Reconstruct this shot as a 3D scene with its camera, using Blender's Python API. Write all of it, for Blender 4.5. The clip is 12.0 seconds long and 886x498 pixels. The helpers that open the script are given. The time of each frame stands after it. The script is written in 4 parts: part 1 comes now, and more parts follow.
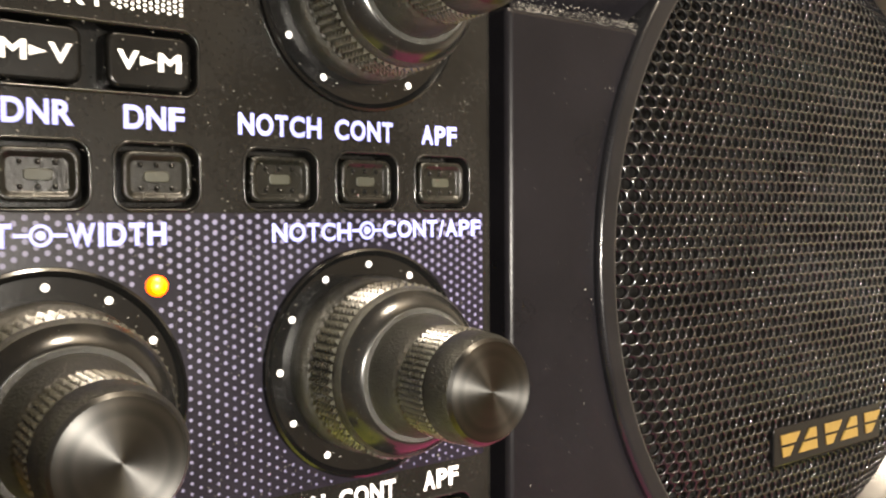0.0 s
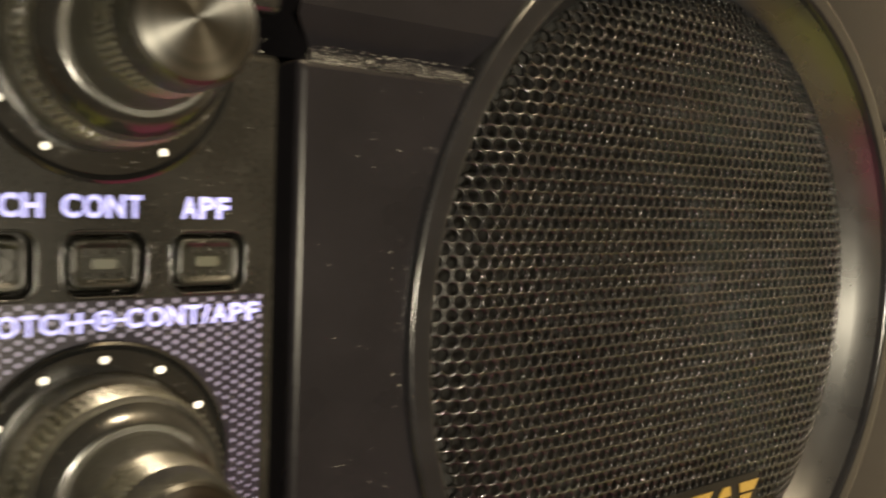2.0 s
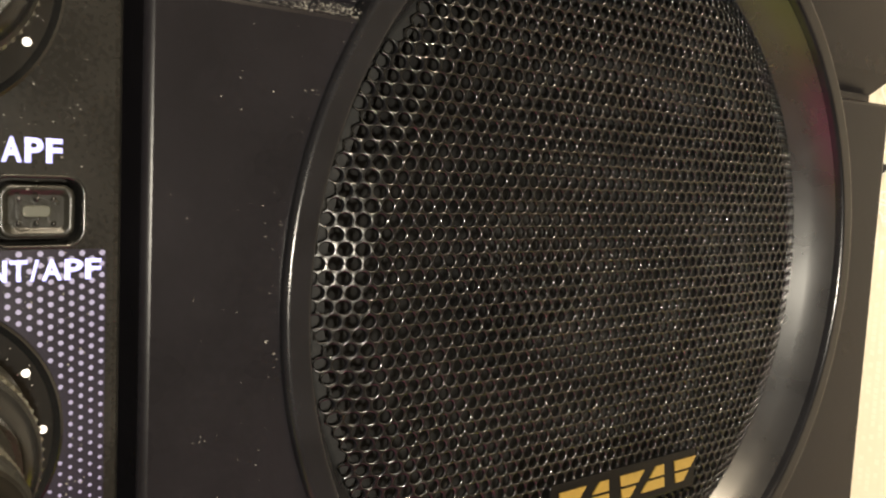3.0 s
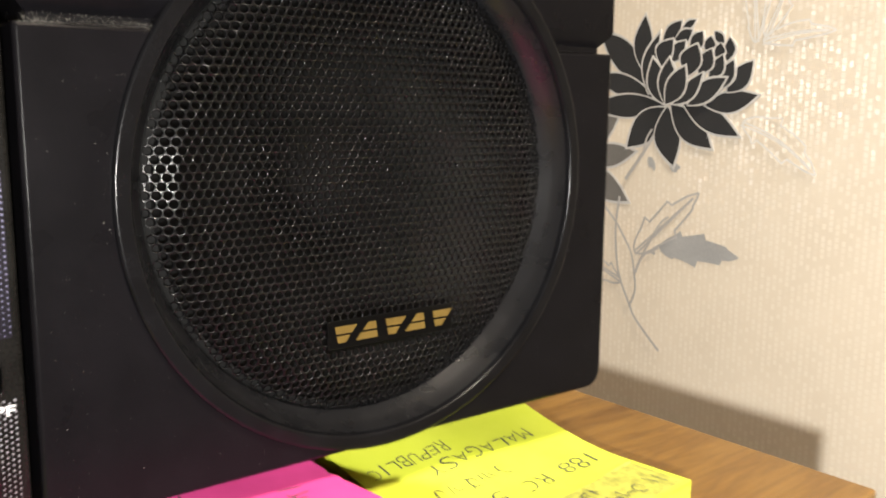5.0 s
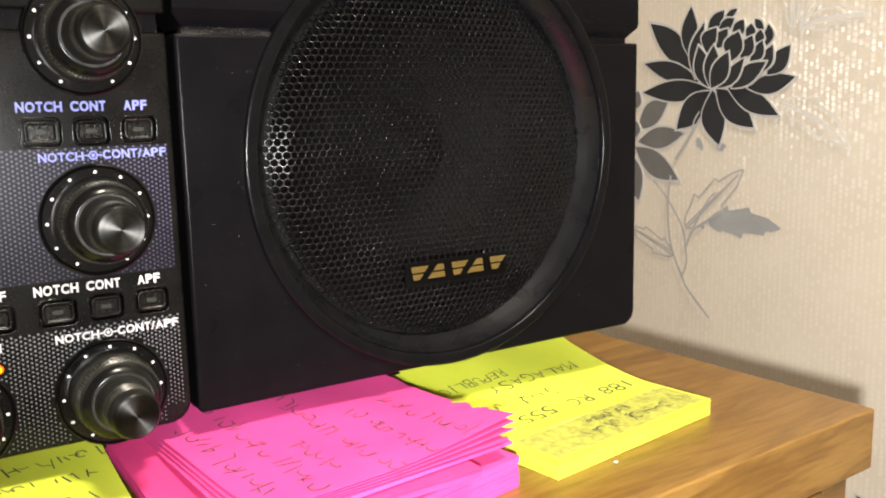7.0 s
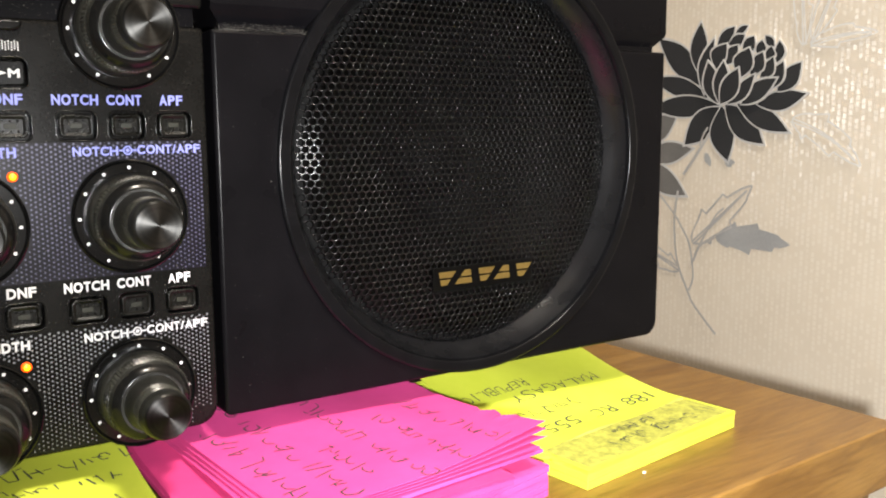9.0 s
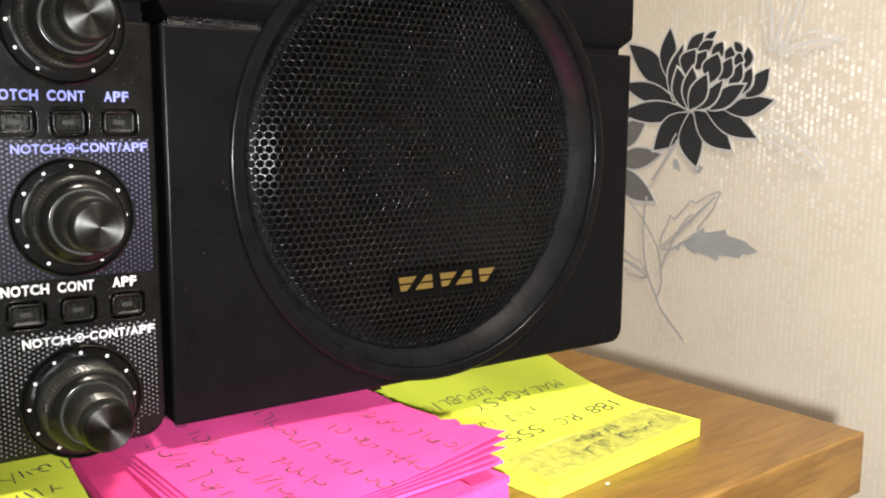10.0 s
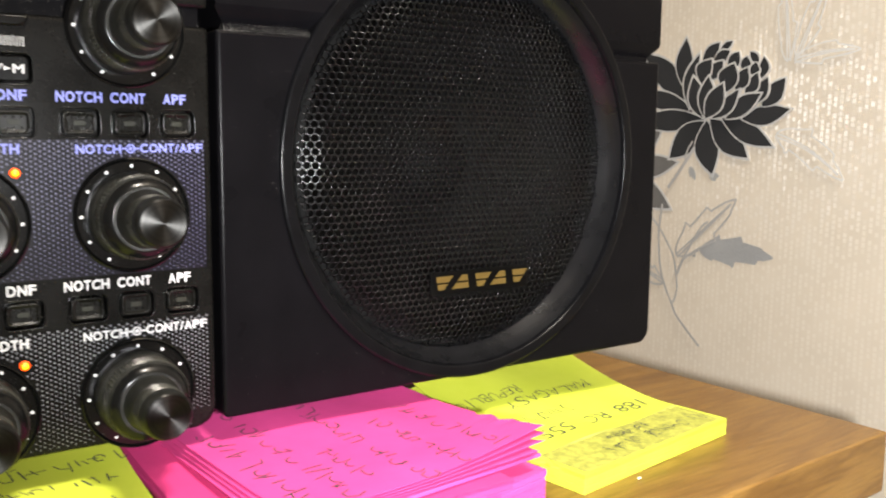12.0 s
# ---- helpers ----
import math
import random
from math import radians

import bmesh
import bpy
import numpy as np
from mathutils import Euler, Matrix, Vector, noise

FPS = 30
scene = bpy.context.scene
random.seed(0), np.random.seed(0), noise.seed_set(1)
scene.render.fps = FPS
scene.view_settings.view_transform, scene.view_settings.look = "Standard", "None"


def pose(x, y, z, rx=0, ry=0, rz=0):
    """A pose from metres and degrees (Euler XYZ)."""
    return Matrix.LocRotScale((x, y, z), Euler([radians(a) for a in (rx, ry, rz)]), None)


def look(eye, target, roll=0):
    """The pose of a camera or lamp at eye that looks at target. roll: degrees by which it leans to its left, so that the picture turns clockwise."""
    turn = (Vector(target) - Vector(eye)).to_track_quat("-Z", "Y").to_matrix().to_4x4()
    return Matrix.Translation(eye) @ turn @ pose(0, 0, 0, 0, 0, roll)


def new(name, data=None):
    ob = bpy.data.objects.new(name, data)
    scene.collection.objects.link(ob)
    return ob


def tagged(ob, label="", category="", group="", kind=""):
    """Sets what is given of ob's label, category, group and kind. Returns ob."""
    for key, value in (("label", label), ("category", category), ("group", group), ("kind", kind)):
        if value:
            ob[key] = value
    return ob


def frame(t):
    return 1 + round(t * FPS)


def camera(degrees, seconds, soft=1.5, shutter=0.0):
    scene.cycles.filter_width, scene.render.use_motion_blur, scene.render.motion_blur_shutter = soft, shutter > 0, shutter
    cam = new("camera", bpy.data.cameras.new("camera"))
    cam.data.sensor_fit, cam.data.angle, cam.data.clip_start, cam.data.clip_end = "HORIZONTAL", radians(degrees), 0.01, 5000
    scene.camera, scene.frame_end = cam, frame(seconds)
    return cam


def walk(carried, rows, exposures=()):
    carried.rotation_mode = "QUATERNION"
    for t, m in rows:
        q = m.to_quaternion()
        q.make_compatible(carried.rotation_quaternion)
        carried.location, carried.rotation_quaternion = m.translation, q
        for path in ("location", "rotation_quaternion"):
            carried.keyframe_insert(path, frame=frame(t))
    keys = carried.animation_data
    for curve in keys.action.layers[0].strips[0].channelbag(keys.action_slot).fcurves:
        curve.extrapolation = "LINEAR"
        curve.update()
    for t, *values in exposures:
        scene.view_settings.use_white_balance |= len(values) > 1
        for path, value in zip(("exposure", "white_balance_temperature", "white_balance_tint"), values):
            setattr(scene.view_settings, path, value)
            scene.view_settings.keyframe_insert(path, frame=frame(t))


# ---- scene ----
# t, x, y, z, yaw to the right of +y, pitch, roll
ROWS = [
    (0, -0.0734, -0.0898, 0.1015, 36.85, -2.15, -0.30),
    (0.5, -0.0766, -0.0889, 0.1026, 36.48, -1.80, 0.18),
    (1, -0.0767, -0.0882, 0.1033, 36.45, -1.36, 0.37),
    (1.4, -0.0775, -0.0873, 0.1042, 36.96, -1.67, 0.74),
    (1.5, -0.0728, -0.0896, 0.1044, 36.17, -1.36, 0.19),
    (1.6, -0.0684, -0.0879, 0.1073, 37.44, -2.09, 1.05),
    (1.8, -0.0571, -0.0899, 0.1077, 37.66, -2.28, 1.17),
    (2, -0.0462, -0.0922, 0.1142, 38.24, -3.69, 2.03),
    (2.2, -0.0379, -0.0923, 0.1136, 38.59, -3.19, 1.92),
    (2.5, -0.0328, -0.0906, 0.1120, 38.52, -3.85, 2.64),
    (4.3, -0.0271, -0.1135, 0.1145, 40.17, -8.45, 1.54),
    (4.5, -0.0270, -0.1280, 0.1068, 39.79, -8.50, 1.44),
    (5, -0.0348, -0.1787, 0.1149, 37.62, -9.38, 0.53),
    (5.5, -0.0433, -0.2248, 0.1186, 35.24, -9.18, -0.98),
    (6, -0.0467, -0.2428, 0.1120, 33.59, -9.32, -1.78),
    (6.5, -0.0577, -0.2331, 0.1118, 32.88, -9.74, -1.57),
    (8.5, -0.0695, -0.2198, 0.1077, 33.73, -8.45, -0.31),
    (9, -0.0725, -0.2173, 0.1073, 33.64, -8.44, -0.21),
    (9.5, -0.0706, -0.2159, 0.1062, 34.28, -8.43, 0.07),
    (10, -0.0655, -0.2135, 0.1062, 35.40, -8.13, 0.37),
    (10.5, -0.0647, -0.2144, 0.1045, 36.05, -7.76, 0.50),
    (11, -0.0650, -0.2139, 0.1056, 36.29, -7.58, 0.65),
    (11.5, -0.0681, -0.2156, 0.1017, 36.01, -7.39, 1.09),
    (12, -0.0782, -0.2146, 0.1044, 35.14, -7.49, 0.58),
]


def aim(x, y, z, yaw, pitch, roll):
    a, p = radians(yaw), radians(pitch)
    way = Vector((math.sin(a) * math.cos(p), math.cos(a) * math.cos(p), math.sin(p)))
    eye = Vector((x, y, z))
    return look(eye, eye + way, roll)


cam = camera(52.97, 12.0, soft=2.0, shutter=0.45)
walk(cam, [(r[0], aim(*r[1:])) for r in ROWS],
     exposures=[(0.0, 1.17, 6800, 10), (1.5, 1.15, 6900, 10), (2.0, 0.72, 8100, 4), (2.7, 0.74, 7500, 6), (4.3, 0.4, 6600, 10), (5.0, 0.2, 6300, 10), (6.5, 0.04, 6200, 10), (9.0, 0.0, 6000, 10), (12.0, 0.0, 5950, 10)])

# ---- light: a small white lamp beside the lens, and a weak warm ceiling lamp ----
world = bpy.data.worlds.new("world")
world.use_nodes = True
world.node_tree.nodes["Background"].inputs[0].default_value = (1.0, 0.9, 0.78, 1)
world.node_tree.nodes["Background"].inputs[1].default_value = 0.03
scene.world = world

torch_data = bpy.data.lights.new("torch", "SPOT")
torch_data.energy, torch_data.shadow_soft_size, torch_data.color = 11.2, 0.006, (1.0, 0.95, 0.87)
torch_data.spot_size, torch_data.spot_blend = radians(120), 1.0
torch = new("torch", torch_data)
torch.matrix_basis = look((-0.058, -0.234, 0.0925), (0.36, 0.12, 0.085))

room_data = bpy.data.lights.new("ceiling_lamp_light", "AREA")
room_data.energy, room_data.size, room_data.color = 66.0, 0.25, (1.0, 0.86, 0.68)
room_lamp = new("ceiling_lamp_light", room_data)
room_lamp.location = (0.12, -0.9, 1.62)

CX, CZ, YS = 0.0845, 0.0950, -0.0015     # loudspeaker opening, and the plane of its front
XW = 0.3973                              # the papered wall


# ---- materials ----
def nodes_of(name):
    m = bpy.data.materials.new(name)
    m.use_nodes = True
    nt = m.node_tree
    return m, nt, nt.nodes["Principled BSDF"]


def add(nt, kind, **values):
    n = nt.nodes.new(kind)
    for k, v in values.items():
        n.inputs[k.replace("_", " ")].default_value = v
    return n


def object_coords(nt, scale=(1, 1, 1)):
    tc = nt.nodes.new("ShaderNodeTexCoord")
    mp = nt.nodes.new("ShaderNodeMapping")
    mp.inputs["Scale"].default_value = scale
    nt.links.new(tc.outputs["Object"], mp.inputs["Vector"])
    return mp.outputs["Vector"]


def ramp(nt, fac, stops):
    r = nt.nodes.new("ShaderNodeValToRGB")
    while len(r.color_ramp.elements) < len(stops):
        r.color_ramp.elements.new(0.5)
    for e, (p, c) in zip(r.color_ramp.elements, stops):
        e.position, e.color = p, (*c, 1)
    nt.links.new(fac, r.inputs["Fac"])
    return r.outputs["Color"]


def grained(name, dark, light, rough, scale=900.0, bump=0.15, metallic=0.0, rough2=None, stretch=(1, 1, 1), bump_distance=0.0002, spec=0.5):
    """Two scales of noise over the colour, the roughness and the relief."""
    m, nt, b = nodes_of(name)
    co = object_coords(nt, stretch)
    fine = add(nt, "ShaderNodeTexNoise", Scale=scale, Detail=4.0, Roughness=0.6)
    big = add(nt, "ShaderNodeTexNoise", Scale=scale / 18, Detail=3.0)
    nt.links.new(co, fine.inputs["Vector"])
    nt.links.new(co, big.inputs["Vector"])
    mix = nt.nodes.new("ShaderNodeMath")
    mix.operation = "ADD"
    half = nt.nodes.new("ShaderNodeMath")
    half.operation = "MULTIPLY"
    half.inputs[1].default_value = 0.5
    nt.links.new(fine.outputs["Fac"], mix.inputs[0])
    nt.links.new(big.outputs["Fac"], mix.inputs[1])
    nt.links.new(mix.outputs[0], half.inputs[0])
    nt.links.new(ramp(nt, half.outputs[0], [(0.3, dark), (0.7, light)]), b.inputs["Base Color"])
    rr = nt.nodes.new("ShaderNodeMapRange")
    rr.inputs[1].default_value, rr.inputs[2].default_value = 0.3, 0.7
    rr.inputs[3].default_value, rr.inputs[4].default_value = rough, rough2 or min(1.0, rough + 0.12)
    nt.links.new(big.outputs["Fac"], rr.inputs[0])
    nt.links.new(rr.outputs[0], b.inputs["Roughness"])
    bp = nt.nodes.new("ShaderNodeBump")
    bp.inputs["Strength"].default_value, bp.inputs["Distance"].default_value = bump, bump_distance
    nt.links.new(fine.outputs["Fac"], bp.inputs["Height"])
    nt.links.new(bp.outputs["Normal"], b.inputs["Normal"])
    b.inputs["Metallic"].default_value = metallic
    b.inputs["Specular IOR Level"].default_value = spec
    return m


def plain(name, color, rough=0.5, metallic=0.0, emission=None, strength=0.0):
    m, nt, b = nodes_of(name)
    b.inputs["Base Color"].default_value = (*color, 1)
    b.inputs["Roughness"].default_value = rough
    b.inputs["Metallic"].default_value = metallic
    if emission:
        b.inputs["Emission Color"].default_value = (*emission, 1)
        b.inputs["Emission Strength"].default_value = strength
    return m


SPEAKER_BLACK = grained("speaker_black_plastic", (0.0021, 0.0020, 0.0024), (0.0037, 0.0034, 0.0041), 0.27, 1500, 0.05, rough2=0.31, spec=0.06)
RING_BLACK = grained("satin_black_ring", (0.0018, 0.0018, 0.0021), (0.0036, 0.0036, 0.0042), 0.20, 2500, 0.02, rough2=0.23, spec=0.12)
BEVEL_BLACK = grained("glossy_black_bevel", (0.003, 0.003, 0.0034), (0.006, 0.006, 0.0066), 0.26, 2500, 0.02, rough2=0.30, spec=0.38)
PANEL_BLACK = grained("panel_black_plastic", (0.0014, 0.0014, 0.0013), (0.0068, 0.0065, 0.0060), 0.22, 1800, 0.10, rough2=0.25, spec=0.13)
RUBBER = grained("black_knob_plastic", (0.0025, 0.0025, 0.0022), (0.013, 0.013, 0.0105), 0.32, 3400, 0.8, spec=0.35)
KNURL = grained("dusty_knurled_plastic", (0.006, 0.006, 0.005), (0.034, 0.034, 0.027), 0.22, 2600, 0.12)
KEY_GLOSS = grained("key_gloss_plastic", (0.0016, 0.0016, 0.0013), (0.0055, 0.0055, 0.0045), 0.22, 2600, 0.25, rough2=0.34, spec=0.15)
KEY_BLACK = grained("key_black_plastic", (0.0012, 0.0012, 0.0012), (0.0026, 0.0026, 0.0024), 0.24, 2600, 0.05, rough2=0.3, spec=0.13)
GLOSS = grained("gloss_black_plastic", (0.0025, 0.0025, 0.0025), (0.005, 0.005, 0.0048), 0.18, 1500, 0.03, rough2=0.22, spec=0.22)
DIAL = grained("black_dial_plastic", (0.0015, 0.0015, 0.0015), (0.003, 0.003, 0.003), 0.15, 1500, 0.04, rough2=0.18, spec=0.25)
GRILLE = grained("black_painted_steel", (0.001, 0.001, 0.001), (0.002, 0.002, 0.002), 0.20, 1200, 0.0, rough2=0.23, spec=0.07)
GRILLE_EDGE = grained("rubbed_steel_edge", (0.0012, 0.0012, 0.0015), (0.0024, 0.0024, 0.003), 0.15, 1200, 0.0, rough2=0.18, spec=0.30)
CONE = grained("speaker_cone_paper", (0.001, 0.001, 0.001), (0.0022, 0.0022, 0.0022), 0.75, 500, 0.2, spec=0.12)
FELT = plain("dark_inside", (0.004, 0.004, 0.004), 0.9)
WHITE_PRINT = grained("white_print", (0.37, 0.37, 0.38), (0.48, 0.48, 0.48), 0.5, 900, 0.05)
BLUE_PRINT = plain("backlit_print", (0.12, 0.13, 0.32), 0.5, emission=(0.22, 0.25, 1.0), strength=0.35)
DOT_PRINT = grained("dot_print", (0.036, 0.034, 0.070), (0.055, 0.052, 0.10), 0.5, 900, 0.05)
DOT_WHITE = grained("white_dot_print", (0.06, 0.06, 0.072), (0.10, 0.10, 0.112), 0.5, 900, 0.05)
TINT = grained("purple_tinted_print", (0.0026, 0.0022, 0.0040), (0.0052, 0.0044, 0.0076), 0.30, 1800, 0.1, rough2=0.36, spec=0.12)
WINDOW = grained("grey_lens", (0.011, 0.0115, 0.008), (0.017, 0.0175, 0.012), 0.40, 2600, 0.1, spec=0.2)
AMBER = plain("amber_light", (0.6, 0.06, 0.0), 0.4, emission=(1.0, 0.09, 0.0), strength=2.2)
AMBER_CORE = plain("amber_core", (0.6, 0.25, 0.0), 0.4, emission=(1.0, 0.42, 0.0), strength=2.4)
GOLD = grained("gold_print", (0.070, 0.044, 0.0075), (0.11, 0.071, 0.014), 0.42, 600, 0.05, metallic=0.3)
DUST = grained("dust", (0.03, 0.0285, 0.0255), (0.085, 0.081, 0.073), 0.9, 1500, 0.3)
CRUMB = plain("crumb", (0.75, 0.72, 0.6), 0.8)


def turned_metal(name):
    """Spun metal: the highlight fans out round the axis."""
    m, nt, b = nodes_of(name)
    b.inputs["Metallic"].default_value = 1.0
    b.inputs["Roughness"].default_value = 0.36
    b.inputs["Anisotropic"].default_value = 0.85
    b.inputs["Anisotropic Rotation"].default_value = 0.25
    tan = nt.nodes.new("ShaderNodeTangent")
    tan.direction_type, tan.axis = "RADIAL", "Y"
    nt.links.new(tan.outputs[0], b.inputs["Tangent"])
    co = object_coords(nt)
    sep = nt.nodes.new("ShaderNodeSeparateXYZ")
    nt.links.new(co, sep.inputs[0])
    ln = nt.nodes.new("ShaderNodeVectorMath")
    ln.operation = "LENGTH"
    nt.links.new(co, ln.inputs[0])
    w = add(nt, "ShaderNodeTexNoise", Scale=5000.0, Detail=2.0)
    w.noise_dimensions = "1D"
    nt.links.new(ln.outputs["Value"], w.inputs["W"])
    nt.links.new(ramp(nt, w.outputs["Fac"], [(0.3, (0.030, 0.030, 0.029)), (0.7, (0.042, 0.041, 0.039))]), b.inputs["Base Color"])
    return m


CAP_METAL = turned_metal("turned_metal_cap")


def wood():
    m, nt, b = nodes_of("oak_veneer")
    co = object_coords(nt, (1.0, 9.0, 9.0))
    warp = add(nt, "ShaderNodeTexNoise", Scale=7.0, Detail=5.0, Roughness=0.6, Distortion=1.2)
    fine = add(nt, "ShaderNodeTexNoise", Scale=70.0, Detail=6.0, Roughness=0.7, Distortion=0.5)
    nt.links.new(co, warp.inputs["Vector"])
    nt.links.new(co, fine.inputs["Vector"])
    mix = nt.nodes.new("ShaderNodeMix")
    mix.data_type, mix.blend_type = "RGBA", "MULTIPLY"
    mix.inputs["Factor"].default_value = 0.55
    nt.links.new(ramp(nt, warp.outputs["Fac"], [(0.3, (0.112, 0.053, 0.010)), (0.45, (0.202, 0.109, 0.023)), (0.53, (0.142, 0.071, 0.014)), (0.60, (0.210, 0.114, 0.025)), (0.74, (0.240, 0.136, 0.032))]), mix.inputs["A"])
    nt.links.new(ramp(nt, fine.outputs["Fac"], [(0.32, (0.62, 0.56, 0.50)), (0.6, (0.96, 0.94, 0.92))]), mix.inputs["B"])
    nt.links.new(mix.outputs["Result"], b.inputs["Base Color"])
    b.inputs["Roughness"].default_value = 0.36
    b.inputs["Specular IOR Level"].default_value = 0.5
    pore = add(nt, "ShaderNodeTexNoise", Scale=1.0, Detail=3.0, Roughness=0.6)
    nt.links.new(object_coords(nt, (38.0, 1100.0, 1100.0)), pore.inputs["Vector"])
    deep = nt.nodes.new("ShaderNodeMix")
    deep.data_type, deep.blend_type = "RGBA", "MULTIPLY"
    deep.inputs["Factor"].default_value = 0.35
    nt.links.new(mix.outputs["Result"], deep.inputs["A"])
    nt.links.new(ramp(nt, pore.outputs["Fac"], [(0.36, (0.55, 0.48, 0.40)), (0.50, (1.0, 1.0, 1.0))]), deep.inputs["B"])
    nt.links.new(deep.outputs["Result"], b.inputs["Base Color"])
    bp = nt.nodes.new("ShaderNodeBump")
    bp.inputs["Strength"].default_value, bp.inputs["Distance"].default_value = 0.25, 0.0003
    nt.links.new(fine.outputs["Fac"], bp.inputs["Height"])
    nt.links.new(bp.outputs["Normal"], b.inputs["Normal"])
    return m


WOOD = wood()


def paper(name, color, deep, scale=45.0):
    m, nt, b = nodes_of(name)
    co = object_coords(nt)
    n = add(nt, "ShaderNodeTexNoise", Scale=scale, Detail=5.0, Roughness=0.65)
    f = add(nt, "ShaderNodeTexNoise", Scale=1800.0, Detail=3.0)
    nt.links.new(co, n.inputs["Vector"])
    nt.links.new(co, f.inputs["Vector"])
    nt.links.new(ramp(nt, n.outputs["Fac"], [(0.3, deep), (0.65, color)]), b.inputs["Base Color"])
    bp = nt.nodes.new("ShaderNodeBump")
    bp.inputs["Strength"].default_value, bp.inputs["Distance"].default_value = 0.2, 0.0001
    nt.links.new(f.outputs["Fac"], bp.inputs["Height"])
    nt.links.new(bp.outputs["Normal"], b.inputs["Normal"])
    b.inputs["Roughness"].default_value = 0.7
    return m


YELLOW = paper("yellow_paper", (0.55, 0.60, 0.045), (0.49, 0.55, 0.03))
YELLOW_GLUE = paper("yellow_glued_paper", (0.42, 0.425, 0.06), (0.21, 0.215, 0.035), 420.0)
PINK = paper("pink_paper", (0.66, 0.055, 0.25), (0.58, 0.042, 0.21))
PINK_DEEP = paper("deep_pink_paper", (0.62, 0.04, 0.19), (0.54, 0.03, 0.16))
INK = plain("ink", (0.045, 0.05, 0.045), 0.6)


def wallpaper():
    """Cream paper with columns of small pearly dashes."""
    m, nt, b = nodes_of("cream_wallpaper")
    tc = nt.nodes.new("ShaderNodeTexCoord")
    sep = nt.nodes.new("ShaderNodeSeparateXYZ")
    nt.links.new(tc.outputs["Object"], sep.inputs[0])
    com = nt.nodes.new("ShaderNodeCombineXYZ")
    nt.links.new(sep.outputs["Z"], com.inputs["X"])
    nt.links.new(sep.outputs["Y"], com.inputs["Y"])
    wob = add(nt, "ShaderNodeTexNoise", Scale=90.0, Detail=3.0)
    nt.links.new(com.outputs[0], wob.inputs["Vector"])
    off = nt.nodes.new("ShaderNodeVectorMath")
    off.operation = "MULTIPLY_ADD"
    off.inputs[1].default_value = (0.003, 0.0003, 0)
    nt.links.new(wob.outputs["Color"], off.inputs[0])
    nt.links.new(com.outputs[0], off.inputs[2])
    br = add(nt, "ShaderNodeTexBrick", Scale=1.0, Mortar_Size=0.0010, Mortar_Smooth=0.35, Brick_Width=0.0078, Row_Height=0.0037)
    br.inputs["Color1"].default_value, br.inputs["Color2"].default_value = (0, 0, 0, 1), (1, 1, 1, 1)
    br.inputs["Mortar"].default_value = (0, 0, 0, 1)
    tall = nt.nodes.new("ShaderNodeVectorMath")
    tall.operation = "MULTIPLY"
    tall.inputs[1].default_value = (2.4, 1.0, 1.0)
    nt.links.new(off.outputs[0], tall.inputs[0])
    nt.links.new(tall.outputs[0], br.inputs["Vector"])
    shine = nt.nodes.new("ShaderNodeMapRange")
    shine.inputs[1].default_value, shine.inputs[2].default_value = 0.15, 0.55
    nt.links.new(br.outputs["Color"], shine.inputs[0])
    big = add(nt, "ShaderNodeTexNoise", Scale=25.0, Detail=4.0)
    nt.links.new(com.outputs[0], big.inputs["Vector"])
    base = ramp(nt, big.outputs["Fac"], [(0.3, (0.68, 0.595, 0.475)), (0.7, (0.735, 0.65, 0.525))])
    mix = nt.nodes.new("ShaderNodeMix")
    mix.data_type = "RGBA"
    nt.links.new(shine.outputs[0], mix.inputs["Factor"])
    nt.links.new(base, mix.inputs["A"])
    mix.inputs["B"].default_value = (0.745, 0.665, 0.545, 1)
    nt.links.new(mix.outputs["Result"], b.inputs["Base Color"])
    rr = nt.nodes.new("ShaderNodeMapRange")
    rr.inputs[3].default_value, rr.inputs[4].default_value = 0.62, 0.36
    nt.links.new(shine.outputs[0], rr.inputs[0])
    nt.links.new(rr.outputs[0], b.inputs["Roughness"])
    lean = nt.nodes.new("ShaderNodeMapRange")
    lean.inputs[1].default_value, lean.inputs[2].default_value = 0.1, 1.0
    lean.inputs[3].default_value, lean.inputs[4].default_value = -0.42, -0.80
    nt.links.new(br.outputs["Color"], lean.inputs[0])
    tip = nt.nodes.new("ShaderNodeMapRange")
    tip.inputs[1].default_value, tip.inputs[2].default_value = 0.25, 0.75
    tip.inputs[3].default_value, tip.inputs[4].default_value = -0.14, 0.04
    nt.links.new(wob.outputs["Fac"], tip.inputs[0])
    facet = nt.nodes.new("ShaderNodeCombineXYZ")
    facet.inputs["X"].default_value = -1.0
    nt.links.new(lean.outputs[0], facet.inputs["Y"])
    nt.links.new(tip.outputs[0], facet.inputs["Z"])
    unit = nt.nodes.new("ShaderNodeVectorMath")
    unit.operation = "NORMALIZE"
    nt.links.new(facet.outputs[0], unit.inputs[0])
    nt.links.new(unit.outputs[0], b.inputs["Coat Normal"])
    coat = nt.nodes.new("ShaderNodeMath")
    coat.operation = "MULTIPLY"
    coat.inputs[1].default_value = 0.42
    nt.links.new(shine.outputs[0], coat.inputs[0])
    nt.links.new(coat.outputs[0], b.inputs["Coat Weight"])
    b.inputs["Coat Roughness"].default_value = 0.30
    fine = add(nt, "ShaderNodeTexNoise", Scale=1300.0, Detail=3.0)
    nt.links.new(com.outputs[0], fine.inputs["Vector"])
    hgt = nt.nodes.new("ShaderNodeMath")
    hgt.operation = "MULTIPLY_ADD"
    hgt.inputs[1].default_value = 0.5
